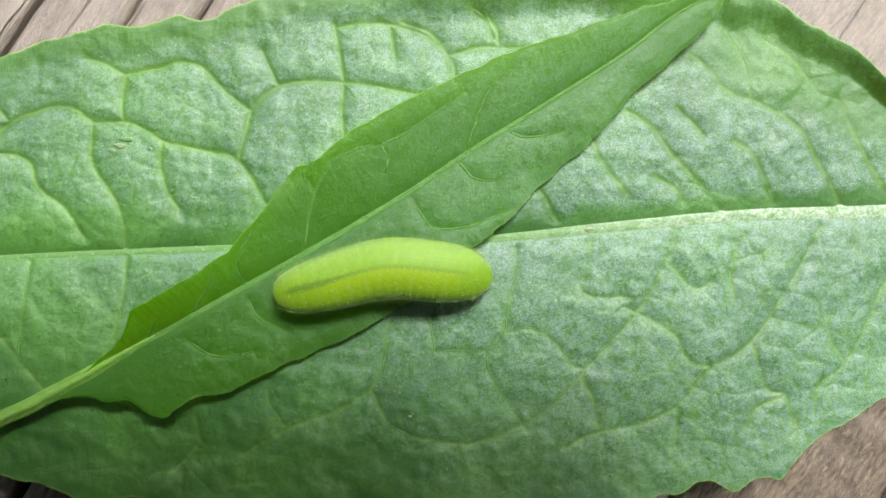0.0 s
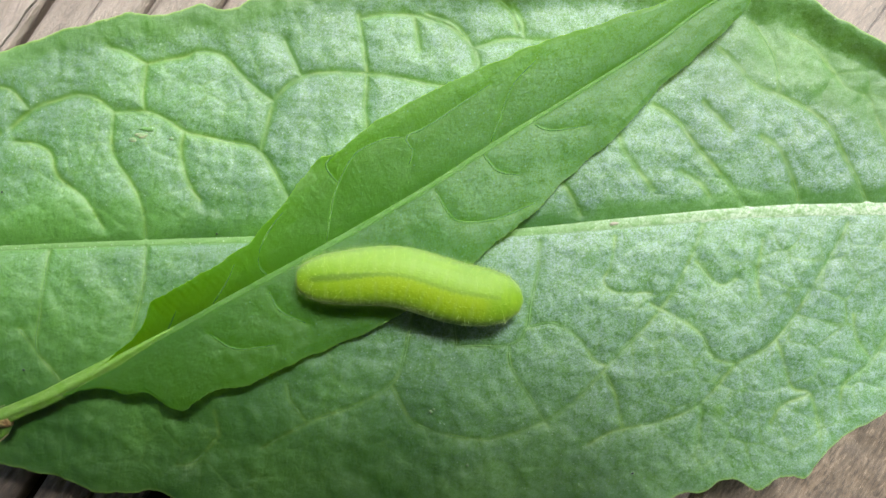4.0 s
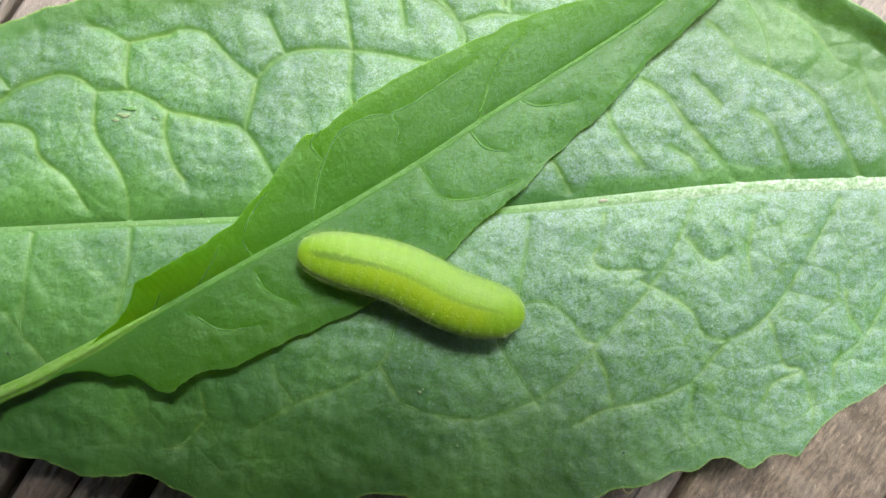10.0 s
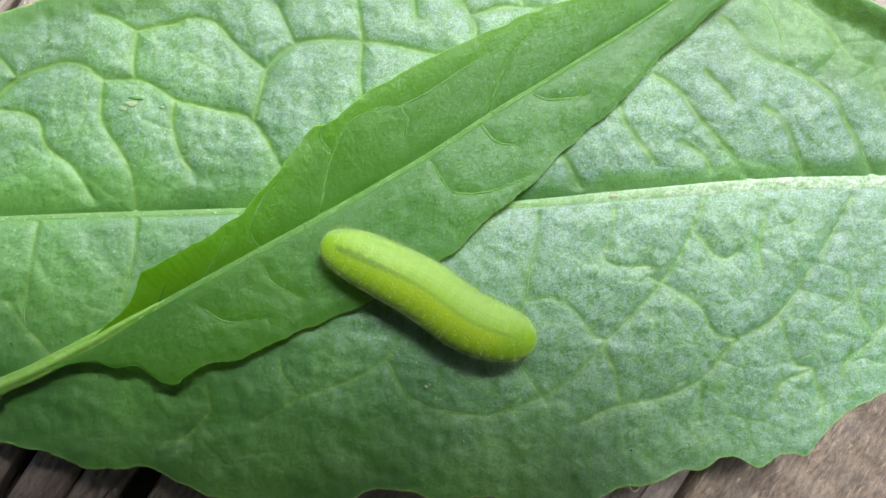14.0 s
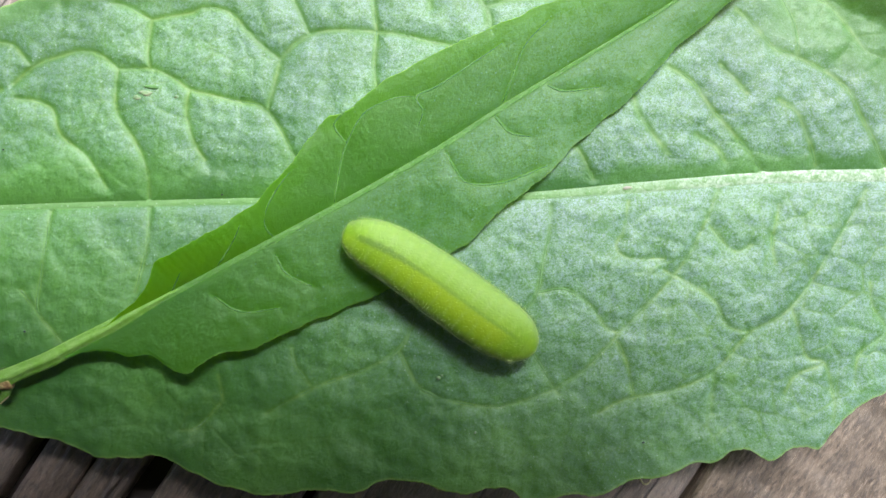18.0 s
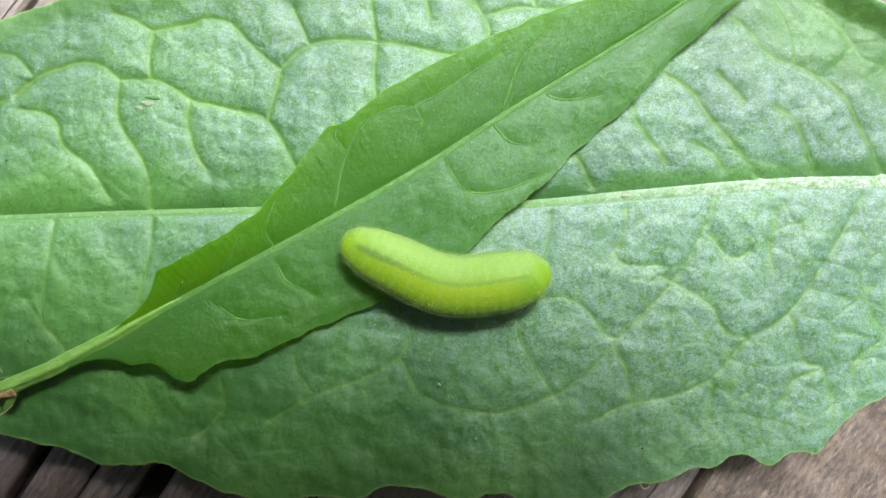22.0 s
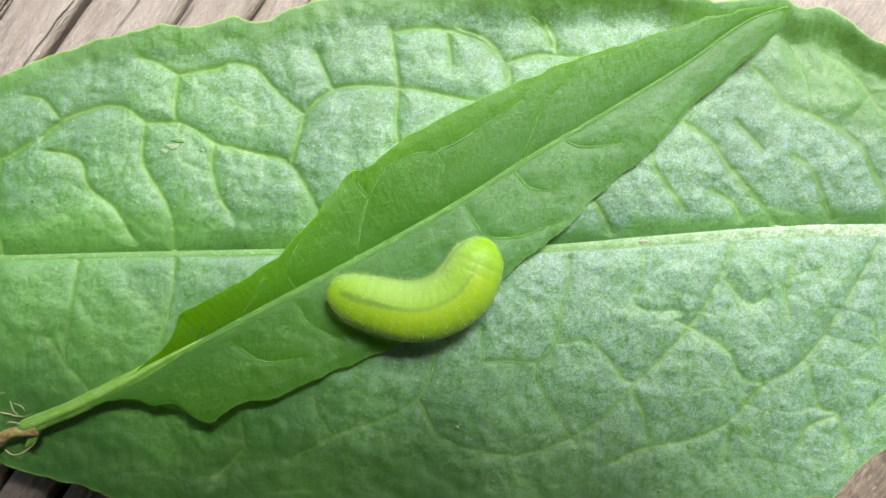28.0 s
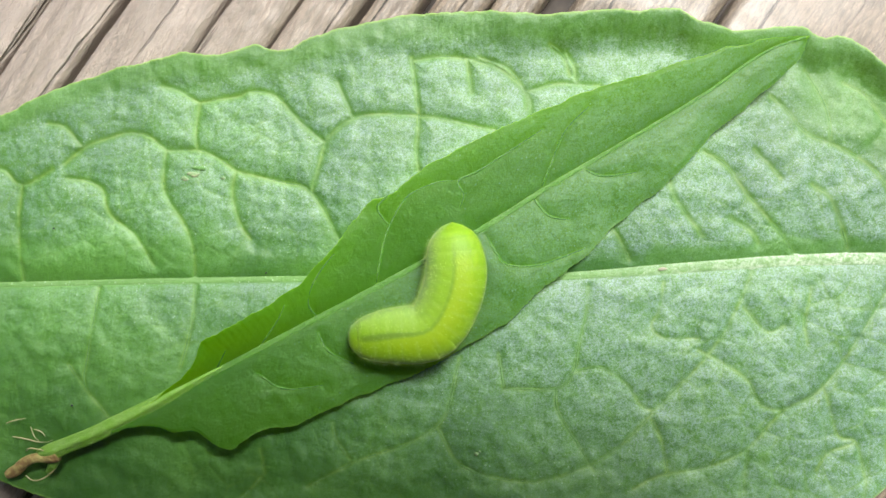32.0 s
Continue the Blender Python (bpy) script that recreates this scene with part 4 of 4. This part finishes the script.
def body_rows():
    """The pose of the whole animal and of each segment on it, from the line of its back."""
    whole, each = [], [[] for _ in segments]
    for row in SPINE:
        line, heading = body_line(row)
        base = pose(line[0, 0] * MM, line[0, 1] * MM, 4.0 * MM, 0, 0, math.degrees(heading[0]))
        whole.append((row[0], base))
        rest = np.array([support(*line[int(round(at * 100))]) for seg, at in segments])
        for _ in range(3):
            rest = np.convolve(np.pad(rest, 3, "edge"), np.array((1, 2, 3, 4, 3, 2, 1)) / 16, "valid")
        pitch = -np.degrees(np.arctan(np.gradient(rest) * SEGMENTS / REST))
        for (seg, at), low, tilt, rows in zip(segments, rest, pitch, each):
            x, y = (np.interp(at * 100, np.arange(101), line[:, c]) for c in (0, 1))
            turn = np.interp(at * 100, np.arange(101), heading)
            x, y = x + 0.10 * math.sin(turn), y - 0.10 * math.cos(turn)
            z = low + 1.12
            rows.append((row[0], base.inverted() @ pose(x * MM, y * MM, float(z) * MM, 0, float(tilt), math.degrees(turn))))
    return whole, each


# ---- small things ----
def blob(rx, ry, rz, seed, material, name):
    """A lumpy little body."""
    r = np.random.RandomState(seed)
    bm = bmesh.new()
    bmesh.ops.create_icosphere(bm, subdivisions=2, radius=1.0)
    for v in bm.verts:
        k = 1 + 0.22 * math.sin(3.1 * v.co.x + seed) * math.cos(2.7 * v.co.y + 2 * seed) + r.uniform(-0.06, 0.06)
        v.co = Vector((v.co.x * rx * k, v.co.y * ry * k, v.co.z * rz * k)) * MM
    me = bpy.data.meshes.new(name)
    bm.to_mesh(me)
    bm.free()
    me.materials.append(material)
    me.polygons.foreach_set("use_smooth", np.ones(len(me.polygons), bool))
    return me


def strand(points, thick):
    line = spline(points, 8 * len(points))
    taper = np.interp(np.linspace(0, 1, len(line)), (0, 0.5, 1), (0.8, 1, 0.35)) * thick
    return line, taper


def fibre(lines, thick, label):
    """Dried fibres that hang together, lying on the leaf or the boards: one thing, a strand a part."""
    ob = tagged(new("plant_fibre"), label, "plant fibre", "dried fibres")
    base = np.array(lines[0][0])
    ob.location = [c * MM for c in base]
    for points in lines:
        line, taper = strand(points, thick)
        part("strand", mesh_from("strand", *tube(line - base, taper, 6), STRAW), ob)
    return ob


# torn end of the stalk, with its brown stub, a flap of skin and two loose threads
to_small = SMALL_AT.inverted()


def on_stalk(points):
    return [tuple(c / MM for c in to_small @ Vector([c * MM for c in p])) for p in points]


line, taper = strand(on_stalk([(-31.0, -12.0, 3.25), (-31.8, -12.25, 3.25), (-32.64, -12.35, 3.15), (-33.49, -12.76, 2.95), (-34.09, -13.32, 2.7), (-34.9, -13.75, 2.5)]), 1.0)
taper = np.interp(np.linspace(0, 1, len(line)), (0, 0.16, 0.36, 0.7, 1), (0.40, 0.42, 0.36, 0.46, 0.30)) * (1 + 0.22 * ripple(np.arange(len(line)) * 0.2, 0, 4.0, 4))
part("stub", mesh_from("stub", *tube(line, taper, 9, 0.7), STUB), small_leaf, "torn brown stub at the end of the stalk")
line, taper = strand(on_stalk([(-31.1, -12.3, 3.2), (-31.59, -12.97, 2.95), (-32.01, -13.45, 2.75)]), 0.36)
part("flap", mesh_from("flap", *tube(line, taper, 8, 0.45), STALK), small_leaf, "torn flap of pale green skin")
for points in ([(-33.18, -11.82, 3.3), (-32.81, -11.58, 3.6), (-32.27, -11.61, 3.6), (-31.8, -11.75, 3.5)], [(-33.49, -13.71, 2.7), (-32.9, -14.01, 2.8), (-32.13, -13.79, 2.9), (-31.3, -13.1, 3.0), (-31.1, -12.6, 3.1)]):
    line, taper = strand(on_stalk(points), 0.05)
    part("thread", mesh_from("thread", *tube(line, taper, 6), STRAW), small_leaf, "loose straw-coloured thread")


def lying(points, lift=0.1):
    return [(x, y, big_top(x, y) + lift + up) for x, y, up in points]


fibre([lying([(-34.6, -11.08, 0), (-33.62, -11.21, 0), (-32.76, -11.34, 0.1), (-31.98, -11.29, 0.25), (-31.47, -11.08, 0.4)]), lying([(-33.07, -10.26, 0.3), (-32.93, -10.95, 0.15), (-32.65, -11.29, 0.05)]), lying([(-32.84, -10.4, 0.3), (-32.33, -10.62, 0.2), (-32.16, -11.0, 0.05)])], 0.04, "branched dried straw-coloured fibre lying on the large leaf")
fibre([lying([(-35.02, -10.15, 0), (-34.44, -9.91, 0.15), (-33.59, -9.73, 0)])], 0.045, "short dried pale fibre lying on the large leaf")
fibre([[(12.29, -18.74, -0.7), (12.7, -19.37, -0.6), (13.1, -19.23, -0.55), (13.33, -18.72, -0.7)]], 0.08, "bent pale fibre on the boards under the leaf edge")

# a healed bite in the large leaf, and a pink blemish on its midrib
for x, y, rx, ry, rz, material, label, seed in ((-22.06, 7.38, 0.42, 0.18, 0.05, SCAR, "pale healed scar", 1), (-22.62, 7.08, 0.26, 0.15, 0.05, SCAR, "pale healed scar", 2), (-21.7, 7.82, 0.52, 0.15, 0.08, VEIN, "raised green lip of the scar", 3), (-20.05, 7.2, 0.17, 0.10, 0.08, SCAR, "pale scar on a vein", 4)):
    ob = part("scar", blob(rx, ry, rz, seed, material, "scar"), big_leaf, label)
    ob.location = (x * MM, y * MM, (big_top(x, y) - 0.035) * MM)
ob = part("blemish", blob(0.34, 0.13, 0.06, 6, BLUSH, "blemish"), big_leaf, "pink blemish on the midrib")
ob.location = (10.3 * MM, 1.72 * MM, (float(big_surface(10.3, 1.72)) + 0.15) * MM)

# grit and pale flecks on the large leaf
for k, (x, y, size, material, label) in enumerate(((11.82, -15.62, 0.075, GRIT, "tiny black speck of grit on the leaf"), (-17.1, 0.78, 0.07, GRIT, "tiny black speck of grit on the leaf"), (-31.5, 3.48, 0.06, GRIT, "tiny black speck of grit on the leaf"), (-30.29, -8.7, 0.08, GRIT, "tiny dark crumb on the leaf"), (-2.26, -11.38, 0.11, SCAR, "tiny white fleck on the leaf"), (-2.05, -11.2, 0.07, SCAR, "tiny white fleck on the leaf"), (0.31, -15.14, 0.08, SCAR, "tiny white fleck on the leaf"))):
    ob = tagged(new("speck", blob(size * 1.2, size, size * 0.7, 10 + k, material, "speck")), label, "speck", "specks on the leaf")
    ob.location = (x * MM, y * MM, (big_top(x, y) + 0.02) * MM)


def motions():
    whole, each = body_rows()
    walk(caterpillar, whole)
    for (seg, at), rows in zip(segments, each):
        walk(seg, rows)


motions()
